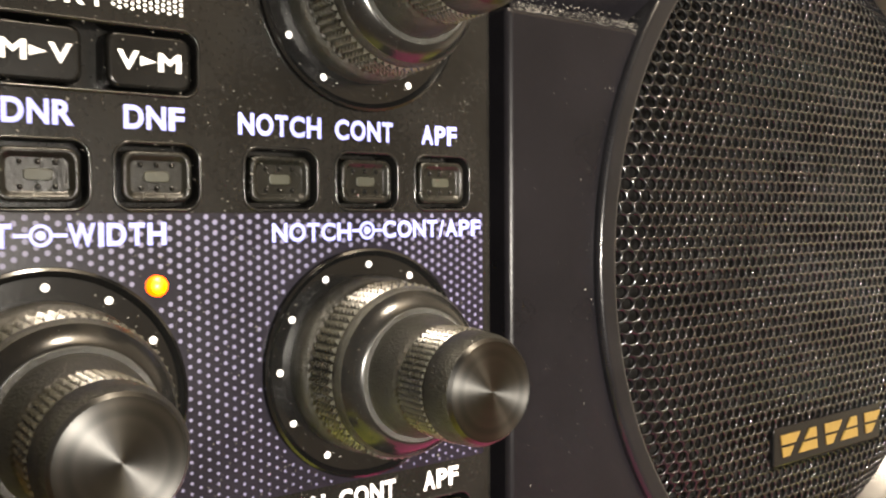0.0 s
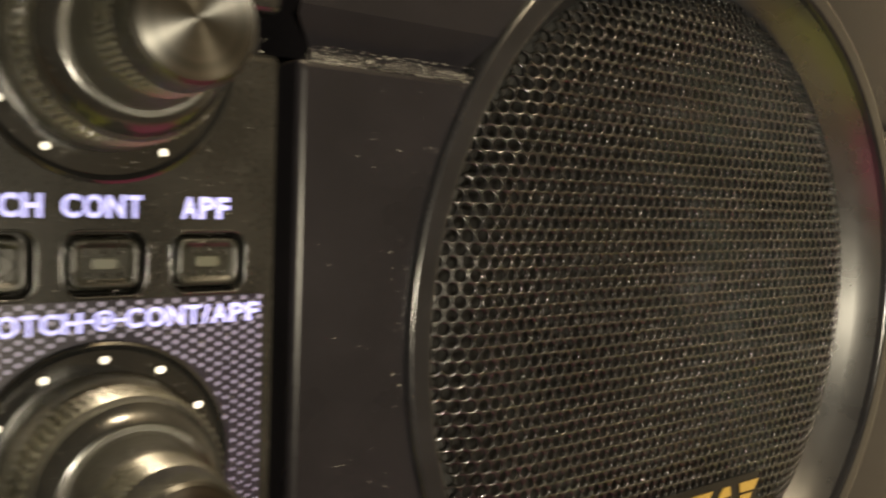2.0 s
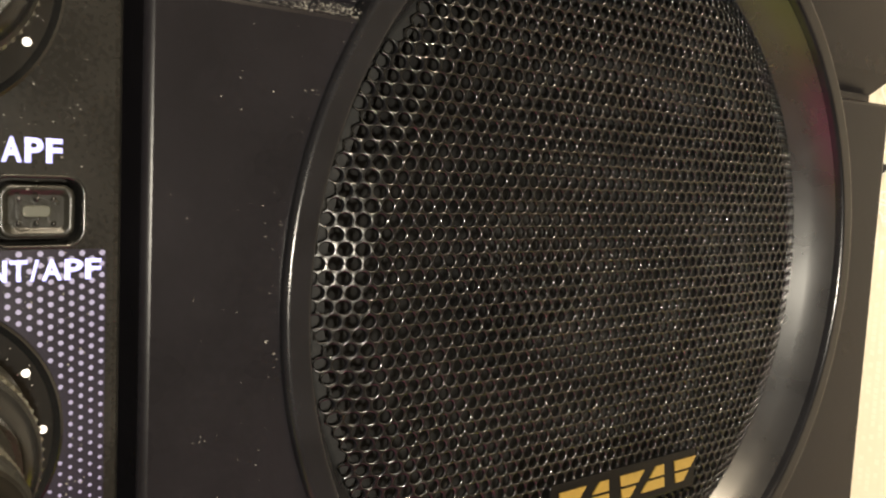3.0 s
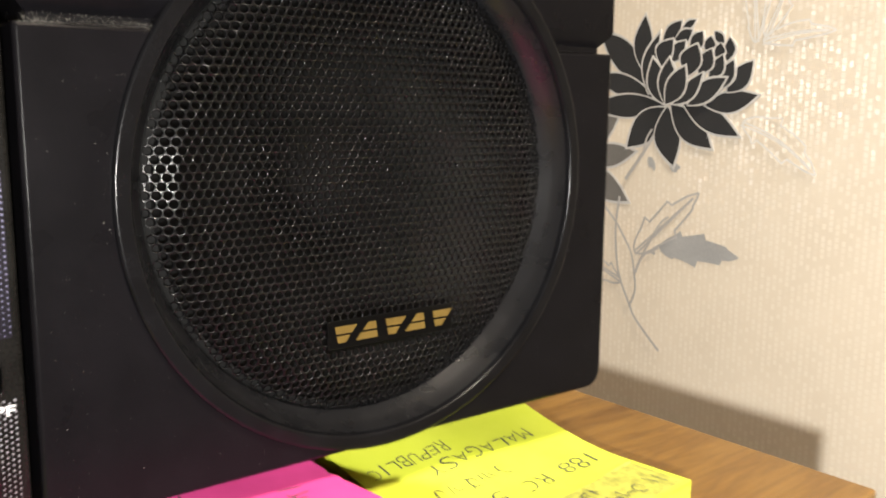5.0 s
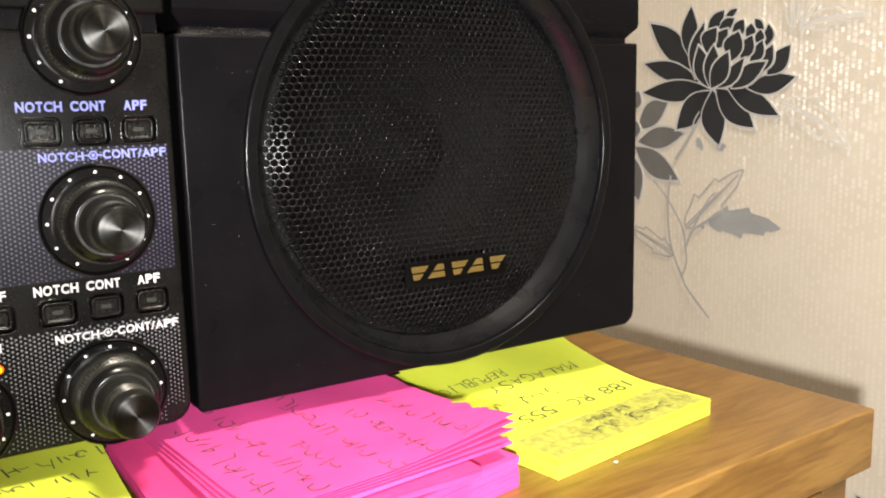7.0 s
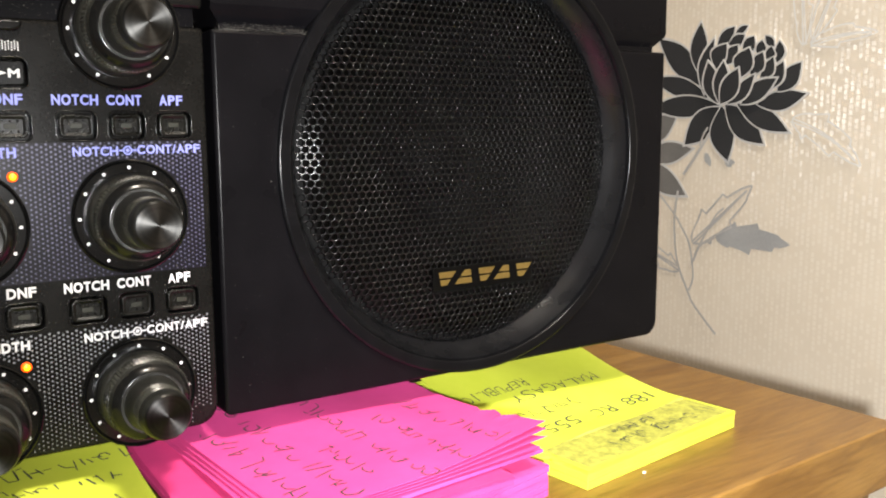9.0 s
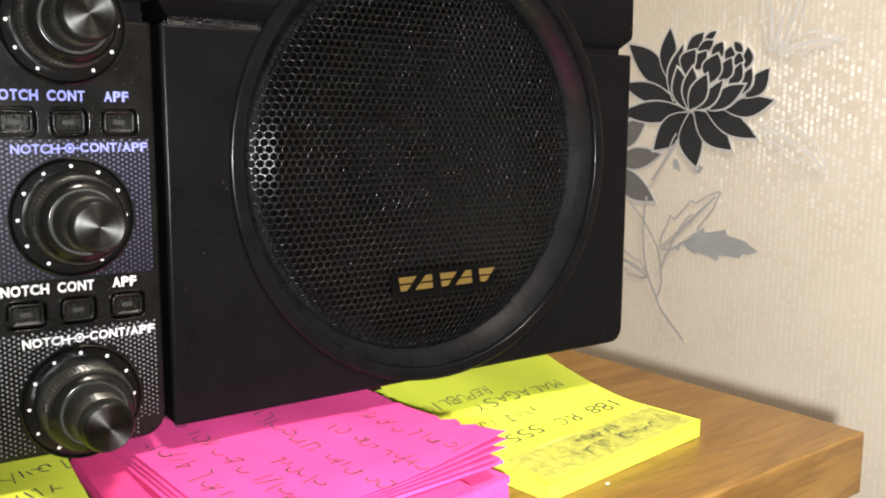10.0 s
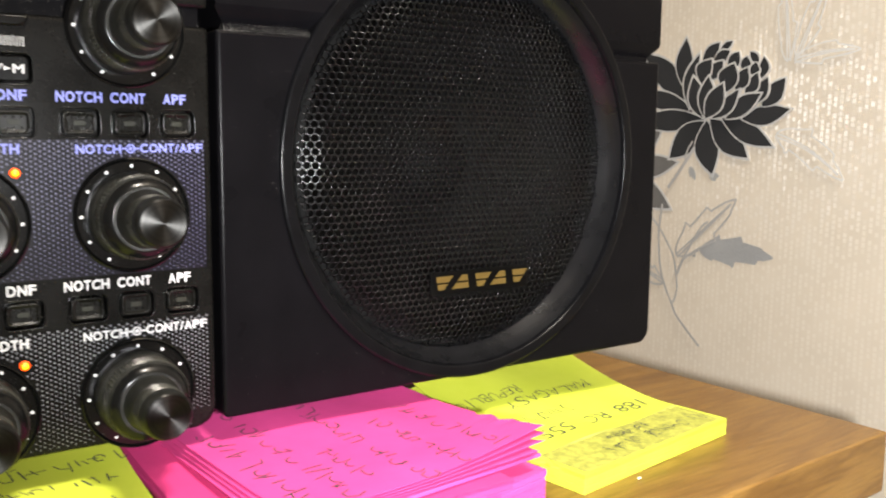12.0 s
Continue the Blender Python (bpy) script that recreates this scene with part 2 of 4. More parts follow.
    nt.links.new(fine.outputs["Fac"], hgt.inputs[0])
    nt.links.new(br.outputs["Color"], hgt.inputs[2])
    bp = nt.nodes.new("ShaderNodeBump")
    bp.inputs["Strength"].default_value, bp.inputs["Distance"].default_value = 0.22, 0.0003
    nt.links.new(hgt.outputs[0], bp.inputs["Height"])
    nt.links.new(bp.outputs["Normal"], b.inputs["Normal"])
    return m


WALLPAPER = wallpaper()
FLOCK = grained("black_flock", (0.012, 0.012, 0.013), (0.028, 0.028, 0.03), 0.85, 1500, 0.5)
FLOCK_GREY = grained("grey_flock", (0.13, 0.124, 0.115), (0.18, 0.17, 0.158), 0.85, 1500, 0.5)
SILVER = grained("silver_print", (0.48, 0.47, 0.45), (0.58, 0.56, 0.54), 0.42, 900, 0.2, metallic=0.3)
SILVER_LEAF = grained("silver_leaf_print", (0.38, 0.38, 0.38), (0.48, 0.48, 0.47), 0.45, 900, 0.2, metallic=0.2)
PEARL = grained("pearl_print", (0.74, 0.72, 0.68), (0.82, 0.80, 0.76), 0.30, 900, 0.2, metallic=0.15)
PLASTER = grained("painted_plaster", (0.24, 0.21, 0.17), (0.29, 0.26, 0.21), 0.8, 60, 0.2)
CARPET = grained("brown_carpet", (0.10, 0.075, 0.05), (0.17, 0.13, 0.09), 0.95, 400, 0.6)


# ---- mesh helpers ----
def mesh_of(name, verts, faces, material, smooth=False):
    me = bpy.data.meshes.new(name)
    me.from_pydata([tuple(v) for v in verts], [], faces)
    me.materials.append(material)
    if smooth:
        me.polygons.foreach_set("use_smooth", [True] * len(me.polygons))
    me.update()
    return me


def under(ob, parent, label=""):
    ob.parent = parent
    if label:
        tagged(ob, label)
    return ob


def part(name, bm, material, parent, label="", smooth=False):
    """One bmesh as one mesh object under a thing or a part."""
    me = bpy.data.meshes.new(name)
    bm.normal_update()
    bm.to_mesh(me)
    bm.free()
    me.materials.append(material)
    if smooth:
        me.polygons.foreach_set("use_smooth", [True] * len(me.polygons))
    ob = new(name, me)
    if parent:
        ob.parent = parent
    if label:
        tagged(ob, label)
    return ob


def thing(name, label, category, at=(0, 0, 0), group="", kind=""):
    return tagged(new_at(name, at), label, category, group, kind)


def new_at(name, at):
    ob = new(name)
    ob.location = at
    ob.empty_display_size = 0.01
    return ob


def box(x0, x1, y0, y1, z0, z1, bevel=0.0, segments=2):
    bm = bmesh.new()
    bmesh.ops.create_cube(bm, size=1.0)
    for v in bm.verts:
        v.co = Vector(((x0 + x1) / 2 + v.co.x * (x1 - x0), (y0 + y1) / 2 + v.co.y * (y1 - y0), (z0 + z1) / 2 + v.co.z * (z1 - z0)))
    if bevel:
        bmesh.ops.bevel(bm, geom=bm.edges[:], offset=bevel, segments=segments, profile=0.5, affect="EDGES")
    return bm


def outline(x0, x1, z0, z1, radii, n=8):
    """A rounded rectangle in x and z, anticlockwise from the lower left; radii: bl, br, tr, tl."""
    pts = []
    for (cx, cz, r, a0) in ((x0, z0, radii[0], 180), (x1, z0, radii[1], 270), (x1, z1, radii[2], 0), (x0, z1, radii[3], 90)):
        ox = cx + r if cx == x0 else cx - r
        oz = cz + r if cz == z0 else cz - r
        for i in range(n + 1):
            a = radians(a0 + 90 * i / n)
            pts.append((ox + r * math.cos(a), oz + r * math.sin(a)))
    return pts


def slab(pts, y_front, y_back, edge=0.0006, steps=3):
    """A plate with that outline, its front edge rounded."""
    bm = bmesh.new()
    cx = sum(p[0] for p in pts) / len(pts)
    cz = sum(p[1] for p in pts) / len(pts)
    wx = max(abs(p[0] - cx) for p in pts)
    wz = max(abs(p[1] - cz) for p in pts)
    rings = []
    for i in range(steps + 1):
        a = radians(90 * i / steps)
        inset, y = edge * (1 - math.sin(a)), y_front + edge * (1 - math.cos(a))
        rings.append([bm.verts.new((cx + (x - cx) * (1 - inset / wx), y, cz + (z - cz) * (1 - inset / wz))) for x, z in pts])
    rings.append([bm.verts.new((x, y_back, z)) for x, z in pts])
    bm.faces.new(rings[0])
    for a, b in zip(rings, rings[1:]):
        for i in range(len(a)):
            j = (i + 1) % len(a)
            bm.faces.new((a[i], b[i], b[j], a[j]))
    bm.faces.new(rings[-1][::-1])
    bmesh.ops.recalc_face_normals(bm, faces=bm.faces[:])
    return bm


def lathe(profile, n=64, close=False):
    """Rows of (radius, y) turned round the y axis."""
    bm = bmesh.new()
    rings = []
    for r, y in profile:
        if r < 1e-7:
            rings.append([bm.verts.new((0, y, 0))])
        else:
            rings.append([bm.verts.new((r * math.cos(2 * math.pi * i / n), y, r * math.sin(2 * math.pi * i / n))) for i in range(n)])
    for a, b in zip(rings, rings[1:]):
        for i in range(n):
            j = (i + 1) % n
            if len(a) == 1:
                bm.faces.new((a[0], b[i], b[j]))
            elif len(b) == 1:
                bm.faces.new((a[i], b[0], a[j]))
            else:
                bm.faces.new((a[i], b[i], b[j], a[j]))
    bmesh.ops.recalc_face_normals(bm, faces=bm.faces[:])
    return bm


def crease(ob, degrees=35):
    """Smooth shading, but for edges sharper than that."""
    me = ob.data
    bm = bmesh.new()
    bm.from_mesh(me)
    for f in bm.faces:
        f.smooth = True
    for e in bm.edges:
        if len(e.link_faces) == 2:
            turn = e.calc_face_angle(0)
            big, small = sorted((f.calc_area() for f in e.link_faces), reverse=True)
            if turn > radians(degrees) or (turn > radians(5) and big > 12 * small):
                e.smooth = False
    bm.to_mesh(me)
    bm.free()
    return ob


def carve(ob, rim, y0, y1):
    """Cuts an opening of that outline into the front of a body; worked out at a hundred times its size, for accuracy."""
    big = 100.0
    bm = bmesh.new()
    n = len(rim)
    rings = [[bm.verts.new((x * big, y * big, z * big)) for x, z in rim] for y in (y0, y1)]
    bm.faces.new(rings[0])
    bm.faces.new(rings[1][::-1])
    for i in range(n):
        j = (i + 1) % n
        bm.faces.new((rings[0][i], rings[1][i], rings[1][j], rings[0][j]))
    bmesh.ops.recalc_face_normals(bm, faces=bm.faces[:])
    cutter = part("cutter", bm, FELT, None)
    held, ob.parent = ob.parent, None
    ob.data.transform(Matrix.Scale(big, 4))
    mod = ob.modifiers.new("opening", "BOOLEAN")
    mod.operation, mod.object, mod.solver = "DIFFERENCE", cutter, "EXACT"
    bpy.context.view_layer.update()
    cut = bpy.data.meshes.new_from_object(ob.evaluated_get(bpy.context.evaluated_depsgraph_get()))
    cut.transform(Matrix.Scale(1 / big, 4))
    ob.modifiers.clear()
    ob.data = cut
    bpy.data.objects.remove(cutter)
    ob.parent = held
    return ob


def drilled(ob, cx, cz, r, y0, y1):
    n = 128
    return carve(ob, [(cx + r * math.cos(2 * math.pi * (i + 0.37) / n), cz + r * math.sin(2 * math.pi * (i + 0.37) / n)) for i in range(n)], y0, y1)


# widths of the capitals of a bold grotesque, in parts of the type's size
ADVANCE = {"A": 0.72, "C": 0.72, "D": 0.72, "E": 0.67, "F": 0.61, "H": 0.72, "I": 0.26, "M": 0.83, "N": 0.72, "O": 0.78, "P": 0.67, "R": 0.72, "S": 0.67, "T": 0.61, "V": 0.67, "W": 0.94, "Y": 0.67, "/": 0.36}


def lettering(text, x0, x1, zc, height, y, material, parent, name="printed_label", weight=0.0, bold=0.00013):
    """Printed words that fill a width and a height on the panel."""
    total = sum(ADVANCE.get(c, 0.72) for c in text) - 0.08
    verts, faces, pen = [], [], 0.0
    for letter in text:
        wide = ADVANCE.get(letter, 0.72) - 0.08
        cu = bpy.data.curves.new("words", "FONT")
        cu.body, cu.offset = letter, weight
        cu.bevel_depth, cu.bevel_resolution = bold / height * 0.7, 0
        tmp = new("words", cu)
        dg = bpy.context.evaluated_depsgraph_get()
        dg.update()
        glyph = bpy.data.meshes.new_from_object(tmp.evaluated_get(dg))
        bpy.data.objects.remove(tmp)
        co = [v.co.copy() for v in glyph.vertices]
        ax, bx = min(c.x for c in co), max(c.x for c in co)
        az, bz = min(c.y for c in co), max(c.y for c in co)
        k0 = len(verts)
        for c in co:
            px = (pen + (c.x - ax) / (bx - ax) * wide) / total
            verts.append((x0 + px * (x1 - x0), y - c.z * height * 0.3, (c.y - (az + bz) / 2) / (bz - az) * height + zc))
        faces += [tuple(q + k0 for q in f.vertices) for f in glyph.polygons]
        bpy.data.meshes.remove(glyph)
        pen += wide + 0.08
    me = mesh_of(name, verts, faces, material)
    return under(new(name, me), parent)


def discs(rows, y, material, name, n=8):
    """Flat printed dots: rows of (x, z, radius)."""
    verts, faces = [], []
    for x, z, r in rows:
        k = len(verts)
        verts += [(x + r * math.cos(2 * math.pi * i / n), y, z + r * math.sin(2 * math.pi * i / n)) for i in range(n)]
        faces.append(tuple(range(k, k + n)))
    return new(name, mesh_of(name, verts, faces, material))


# ---- the room ----
def wall(name, x0, x1, y0, y1, z0, z1, material, label, category="wall"):
    return tagged(part(name, box(x0, x1, y0, y1, z0, z1), material, None), label, category, kind="structure")


wall("wall_east", XW, XW + 0.1, -2.6, 0.6, -0.75, 1.7, WALLPAPER, "cream wallpaper with pearly vertical dashes and flock flowers")
wall("wall_north", -2.5, XW, 0.5, 0.6, -0.75, 1.7, PLASTER, "plain cream painted wall behind the sideboard")
wall("wall_south", -2.5, XW, -2.6, -2.5, -0.75, 1.7, PLASTER, "plain cream painted wall across the room")
wall("wall_west", -2.6, -2.5, -2.6, 0.6, -0.75, 1.7, PLASTER, "plain cream painted wall far along the room")
wall("floor", -2.6, XW + 0.1, -2.6, 0.6, -0.85, -0.75, CARPET, "brown carpeted floor below the sideboard", "floor")
wall("ceiling", -2.6, XW + 0.1, -2.6, 0.6, 1.7, 1.8, PLASTER, "plain cream painted ceiling", "ceiling")


# ---- wallpaper flowers, in the wall's own u (towards the room) and z ----
def leaf_points(u0, z0, u1, z1, width, n=12, bulge=0.95, bend=0.0):
    du, dz = u1 - u0, z1 - z0
    length = math.hypot(du, dz)
    nu, nz = -dz / length, du / length
    left, right = [], []
    for i in range(n + 1):
        s = i / n
        w = width / 2 * math.sin(math.pi * s ** bulge) if 0 < s < 1 else 0.0
        b = bend * math.sin(math.pi * s)
        left.append((u0 + du * s + nu * (w + b), z0 + dz * s + nz * (w + b)))
        right.append((u0 + du * s - nu * (w - b), z0 + dz * s - nz * (w - b)))
    return left + right[-2:0:-1]


def printed(name, pts, lift, material, parent, thick=0.0003):
    """A raised patch of print or flock on the wall."""
    n = len(pts)
    front = [(XW - lift - thick, -u, z) for u, z in pts]
    back = [(XW - 0.0002, -u, z) for u, z in pts]
    faces = [tuple(range(n))] + [(i, i + n, (i + 1) % n + n, (i + 1) % n) for i in range(n)]
    me = mesh_of(name, front + back, faces, material)
    bm = bmesh.new()
    bm.from_mesh(me)
    bmesh.ops.recalc_face_normals(bm, faces=bm.faces[:])
    bmesh.ops.triangulate(bm, faces=[f for f in bm.faces if len(f.verts) > 4])
    bm.to_mesh(me)
    bm.free()
    return under(new(name, me), parent)


def ribbon(name, pts, width, lift, material, parent):
    """A printed line along points in u and z, smoothed."""
    p = [Vector((u, z)) for u, z in pts]
    fine = []
    for i in range(len(p) - 1):
        a, b, c, d = p[max(i - 1, 0)], p[i], p[i + 1], p[min(i + 2, len(p) - 1)]
        for k in range(6):
            t = k / 6
            fine.append(0.5 * ((2 * b) + (c - a) * t + (2 * a - 5 * b + 4 * c - d) * t * t + (3 * b - a - 3 * c + d) * t ** 3))
    fine.append(p[-1])
    left, right = [], []
    for i, q in enumerate(fine):
        d = (fine[min(i + 1, len(fine) - 1)] - fine[max(i - 1, 0)]).normalized()
        nrm = Vector((-d.y, d.x)) * width / 2
        left.append(q + nrm)
        right.append(q - nrm)
    n = len(fine)
    verts = [(XW - lift, -q.x, q.y) for q in left + right]
    faces = [(i, i + 1, n + i + 1, n + i) for i in range(n - 1)]
    return under(new(name, mesh_of(name, verts, faces, material)), parent)


MM = 0.001
# tip u, z, base u, z, width, bend; millimetres from the flower's heart
OUTER = [(-55, 45, -18.6, 12.8, 17, -1.5), (-19.4, 53, -19.9, 21, 13.5, 0.9), (-60, 18.4, -11, 5, 12.5, -0.5), (-61, -1.2, -2, -0.2, 14, 0), (-29.5, -26, -0.5, -1.5, 18, -0.8),
         (6.3, -35.5, 0, -1, 18.5, -2.2), (32.5, -24, 2.8, 0, 16.5, -0.8), (49.8, -16.5, 12, 0.5, 13, 0), (60.5, 5.8, 27, 0, 11.5, -0.8), (56.2, 24, 41, 7.5, 11.5, -0.7)]
BACK = [(-7.6, 42, -14.3, 7, 10, 3.6), (7.8, 48.2, -5, 37.6, 9, -0.8), (17.8, 48.2, 8.6, 43.8, 4.2, -0.2), (15.8, 42.6, 4, 37.6, 7.4, -0.8), (31, 41, 37.6, 34.4, 4.8, 0.3),
        (41.1, 37.2, 40, 24.5, 6.8, -0.9), (28.8, 38.4, 26, 30, 7.4, -1), (35.7, 34.4, 32.4, 27, 6.8, -1.3), (23, 41.3, 15, 33, 8.8, -1.2), (11.3, 36.7, 1.6, 25, 9, 0.3),
        (2.6, 38, -4.8, 22.5, 12, 2.7), (44.6, 24.8, 36.4, 9, 9, -0.2), (37.5, 28, 29, 15.6, 8.2, -1.6), (30, 31.4, 22, 18, 10, -0.7), (20, 34.4, 15, 17, 14.5, 1.6)]
FRONT = [(-11.3, 27.4, -2.6, 1, 13, 1.1), (1, 27.2, -1.4, 1.5, 12, -0.1), (40.6, 15.2, 16, 0.2, 11, 0.7), (24.7, 18.2, 5.6, 0.6, 9, -1.5), (12.6, 22.4, -0.1, 0.6, 13.2, -0.6)]

SMALL = [(28, 26, 7, 11, 12, 1), (39, 9, 7, 4, 11, 0), (36, -15, 5, 1, 13, -1), (8, -28, 0, -2, 13, 0), (-15, -20, -3, -1, 12, 1), (-18, 2, -3, 2, 9, 0),
         (7, 31, 3, 21, 8, 0), (-7, 29, -7, 20, 8, 0), (-10, 17, -6, 11, 6, 0), (1, 12, 2, 2, 7, 0), (6, 15, 5, 6, 6, 0), (-6, 10, -3, 3, 5, 0), (-1, 22, -1, 15, 5, 0)]


def flower(name, label, u, z, size, flock, small=False):
    th = thing(name, label, "wallpaper motif", (XW, -u, z), group="flowers on the wallpaper")
    inv = Matrix.Translation((-XW, u, -z))
    made = []
    for k, (tu, tz, bu, bz, w, bend) in enumerate(SMALL if small else OUTER + BACK + FRONT):
        inner = k >= (6 if small else len(OUTER))
        s = size * MM
        pts = leaf_points(u + bu * s, z + bz * s, u + tu * s, z + tz * s, w * s, bend=bend * s)
        lift = 0.0003 + 0.00006 * k
        rim = leaf_points(u + bu * s - (tu - bu) * s * 0.04, z + bz * s - (tz - bz) * s * 0.04, u + tu * s + (tu - bu) * s * 0.07, z + tz * s + (tz - bz) * s * 0.07, (w + (2.6 if inner else 2.0)) * s, bend=bend * s)
        made.append(printed("petal_rim", rim, lift - 0.00002, PEARL_RIM, th, 0.0))
        made.append(printed("petal", pts, lift, flock, th, 0.00003))
    for o in made:
        o.matrix_parent_inverse = inv
    return th


PEARL_RIM = grained("pale_petal_rim", (0.50, 0.49, 0.47), (0.62, 0.60, 0.57), 0.45, 900, 0.2)
flower("flower_motif", "large black flock dahlia with pale veins on the wallpaper", -0.1644, 0.1144, 1.0, FLOCK)
flower("flower_motif", "smaller grey flock dahlia behind the loudspeaker on the wallpaper", -0.2384, 0.0740, 1.3, FLOCK_GREY, True)
flower("flower_motif", "black flock dahlia low on the wallpaper beside the sideboard", -0.008, -0.156, 0.8, FLOCK)


leaf_lift = []


def leaf_motif(name, label, material, outline_material, u0, z0, u1, z1, width, filled, teeth=3.0, bend=0.0, line=0.0013):
    th = thing(name, label, "wallpaper motif", (XW, -u0, z0), group="leaves on the wallpaper")
    inv = Matrix.Translation((-XW, u0, -z0))
    du, dz = u1 - u0, z1 - z0
    length = math.hypot(du, dz)
    nu, nz = -dz / length, du / length
    edge = []
    for side in (1, -1):
        row = []
        for i in range(41):
            q = i / 40
            w = width / 2 * math.sin(math.pi * q ** 0.75) ** 0.85 if 0 < q < 1 else 0.0
            lobe = (q * teeth + (0.0 if side == 1 else 0.35)) % 1.0
            w *= 0.74 + 0.42 * lobe ** 2.2 if 0.18 < q < 0.86 else 0.9
            arch = bend * math.sin(math.pi * q)
            row.append((u0 + du * q + nu * (w * side + arch), z0 + dz * q + nz * (w * side + arch)))
        edge.append(row)
    made = []
    leaf_lift.append(len(leaf_lift) * 0.00003)
    extra = leaf_lift[-1]
    if filled:
        made.append(printed("leaf_print", edge[0] + edge[1][-2:0:-1], 0.0002, material, th, 0.00003))
    for i, row in enumerate(edge):
        made.append(ribbon("leaf_outline", row, line, 0.0005 + 0.0001 * i + extra, outline_material, th))
    for k, off in enumerate((0.0, -0.0022) if not filled else (0.0012,)):
        vein = [(u0 + du * q + nu * (bend * math.sin(math.pi * q) + off * (1 - q)), z0 + dz * q + nz * (bend * math.sin(math.pi * q) + off * (1 - q))) for q in (0.0, 0.25, 0.5, 0.75, 0.92)]
        made.append(ribbon("leaf_vein", vein, line, 0.0008 + 0.0001 * k + extra, outline_material, th))
    for o in made:
        o.matrix_parent_inverse = inv
    return th


leaf_motif("leaf_motif", "solid silver-grey printed leaf on the wallpaper", SILVER_LEAF, SILVER_LEAF, -0.1651, 0.0286, -0.1095, 0.0299, 0.0190, True, 3.4, 0.0018, 0.0004)
leaf_motif("leaf_motif", "silver outlined leaf on the wallpaper stem", SILVER, SILVER, -0.1845, 0.0235, -0.1383, 0.0641, 0.0215, False, 3.0)
leaf_motif("leaf_motif", "silver outlined leaf low on the wallpaper stem", SILVER, SILVER, -0.1947, 0.0025, -0.238, 0.0190, 0.014, False, 2.5)
leaf_motif("leaf_motif", "pearly outlined leaf beside the black dahlia", PEARL, PEARL, -0.1121, 0.1058, -0.0675, 0.0795, 0.0190, False, 2.6, 0.0035, 0.0011)
leaf_motif("leaf_motif", "pearly outlined leaf pointing outwards above the black dahlia", PEARL, PEARL, -0.1030, 0.1490, -0.0622, 0.1522, 0.0115, False, 1.5, 0.0018, 0.0011)
leaf_motif("leaf_motif", "tall pearly outlined leaf above the black dahlia", PEARL, PEARL, -0.1075, 0.1480, -0.1120, 0.1990, 0.0120, False, 1.5, 0.0, 0.0011)
leaf_motif("leaf_motif", "leaning pearly outlined leaf above the black dahlia", PEARL, PEARL, -0.1020, 0.1510, -0.0830, 0.1930, 0.0130, False, 1.5, 0.0, 0.0011)
leaf_motif("leaf_motif", "small grey printed bud under the black dahlia", SILVER_LEAF, SILVER_LEAF, -0.1762, 0.0830, -0.1715, 0.0750, 0.0052, True, 1.0, 0.0, 0.0003)
leaf_motif("leaf_motif", "small grey printed bud at the tip of a black petal", SILVER_LEAF, SILVER_LEAF, -0.1600, 0.0775, -0.1525, 0.0782, 0.0056, True, 1.0, 0.0, 0.0003)

stem = thing("stem_motif", "thin silver printed stem branching up the wallpaper", "wallpaper motif", (XW, 0.184, 0.0))
stem_inv = Matrix.Translation((-XW, -0.184, 0.0))
stem_lift = 0.0010
for line, thick in (([(-0.1616, -0.0357), (-0.1806, -0.0193), (-0.1860, -0.0109), (-0.1937, 0.0027), (-0.1978, 0.0154), (-0.2000, 0.0369), (-0.1978, 0.0571)], 0.0018),
                    ([(-0.1851, -0.0100), (-0.1820, -0.0010), (-0.1831, 0.0096), (-0.1867, 0.0229), (-0.1942, 0.0336), (-0.2007, 0.0415), (-0.2136, 0.0529)], 0.0016),
                    ([(-0.1822, 0.0105), (-0.1770, 0.0218), (-0.1651, 0.0287)], 0.0018),
                    ([(-0.1822, 0.0105), (-0.1788, 0.0193), (-0.1658, 0.0417), (-0.1588, 0.0482)], 0.0014),
                    ([(-0.1934, 0.0683), (-0.1823, 0.0824), (-0.1725, 0.0960)], 0.0022),
                    ([(-0.1800, 0.0880), (-0.1775, 0.0950), (-0.1740, 0.1000)], 0.0012)):
    stem_lift += 0.0001
    r = ribbon("stem_line", line, thick, stem_lift, SILVER, stem)
    r.matrix_parent_inverse = stem_inv

# ---- the oak sideboard; its corner by the wall is the origin of its parts ----
ZD = 0.0045                              # the height of its top
board = thing("sideboard", "oak sideboard with a thick top, standing off the wall", "sideboard")
board.matrix_basis = pose(0.2155, -0.0625, ZD, 0, 0, 2.5)
part("top", box(-1.10, 0.0, 0.0, 0.48, -0.0215, 0.0, 0.0008, 3), WOOD, board)
part("side_panel", box(-0.0215, -0.0035, 0.0065, 0.48, -0.755, -0.0235, 0.001), WOOD, board)
part("side_panel", box(-1.0965, -1.0785, 0.0065, 0.48, -0.755, -0.0235, 0.001), WOOD, board)
for x0, x1 in ((-0.549, -0.0230), (-1.077, -0.553)):
    part("drawer_front", box(x0, x1, 0.003, 0.0225, -0.19, -0.0245, 0.0012), WOOD, board)
    part("door", box(x0, x1, 0.003, 0.0225, -0.70, -0.194, 0.0012), WOOD, board)
part("carcass", box(-1.0785, -0.0215, 0.0235, 0.47, -0.754, -0.0217), WOOD, board)

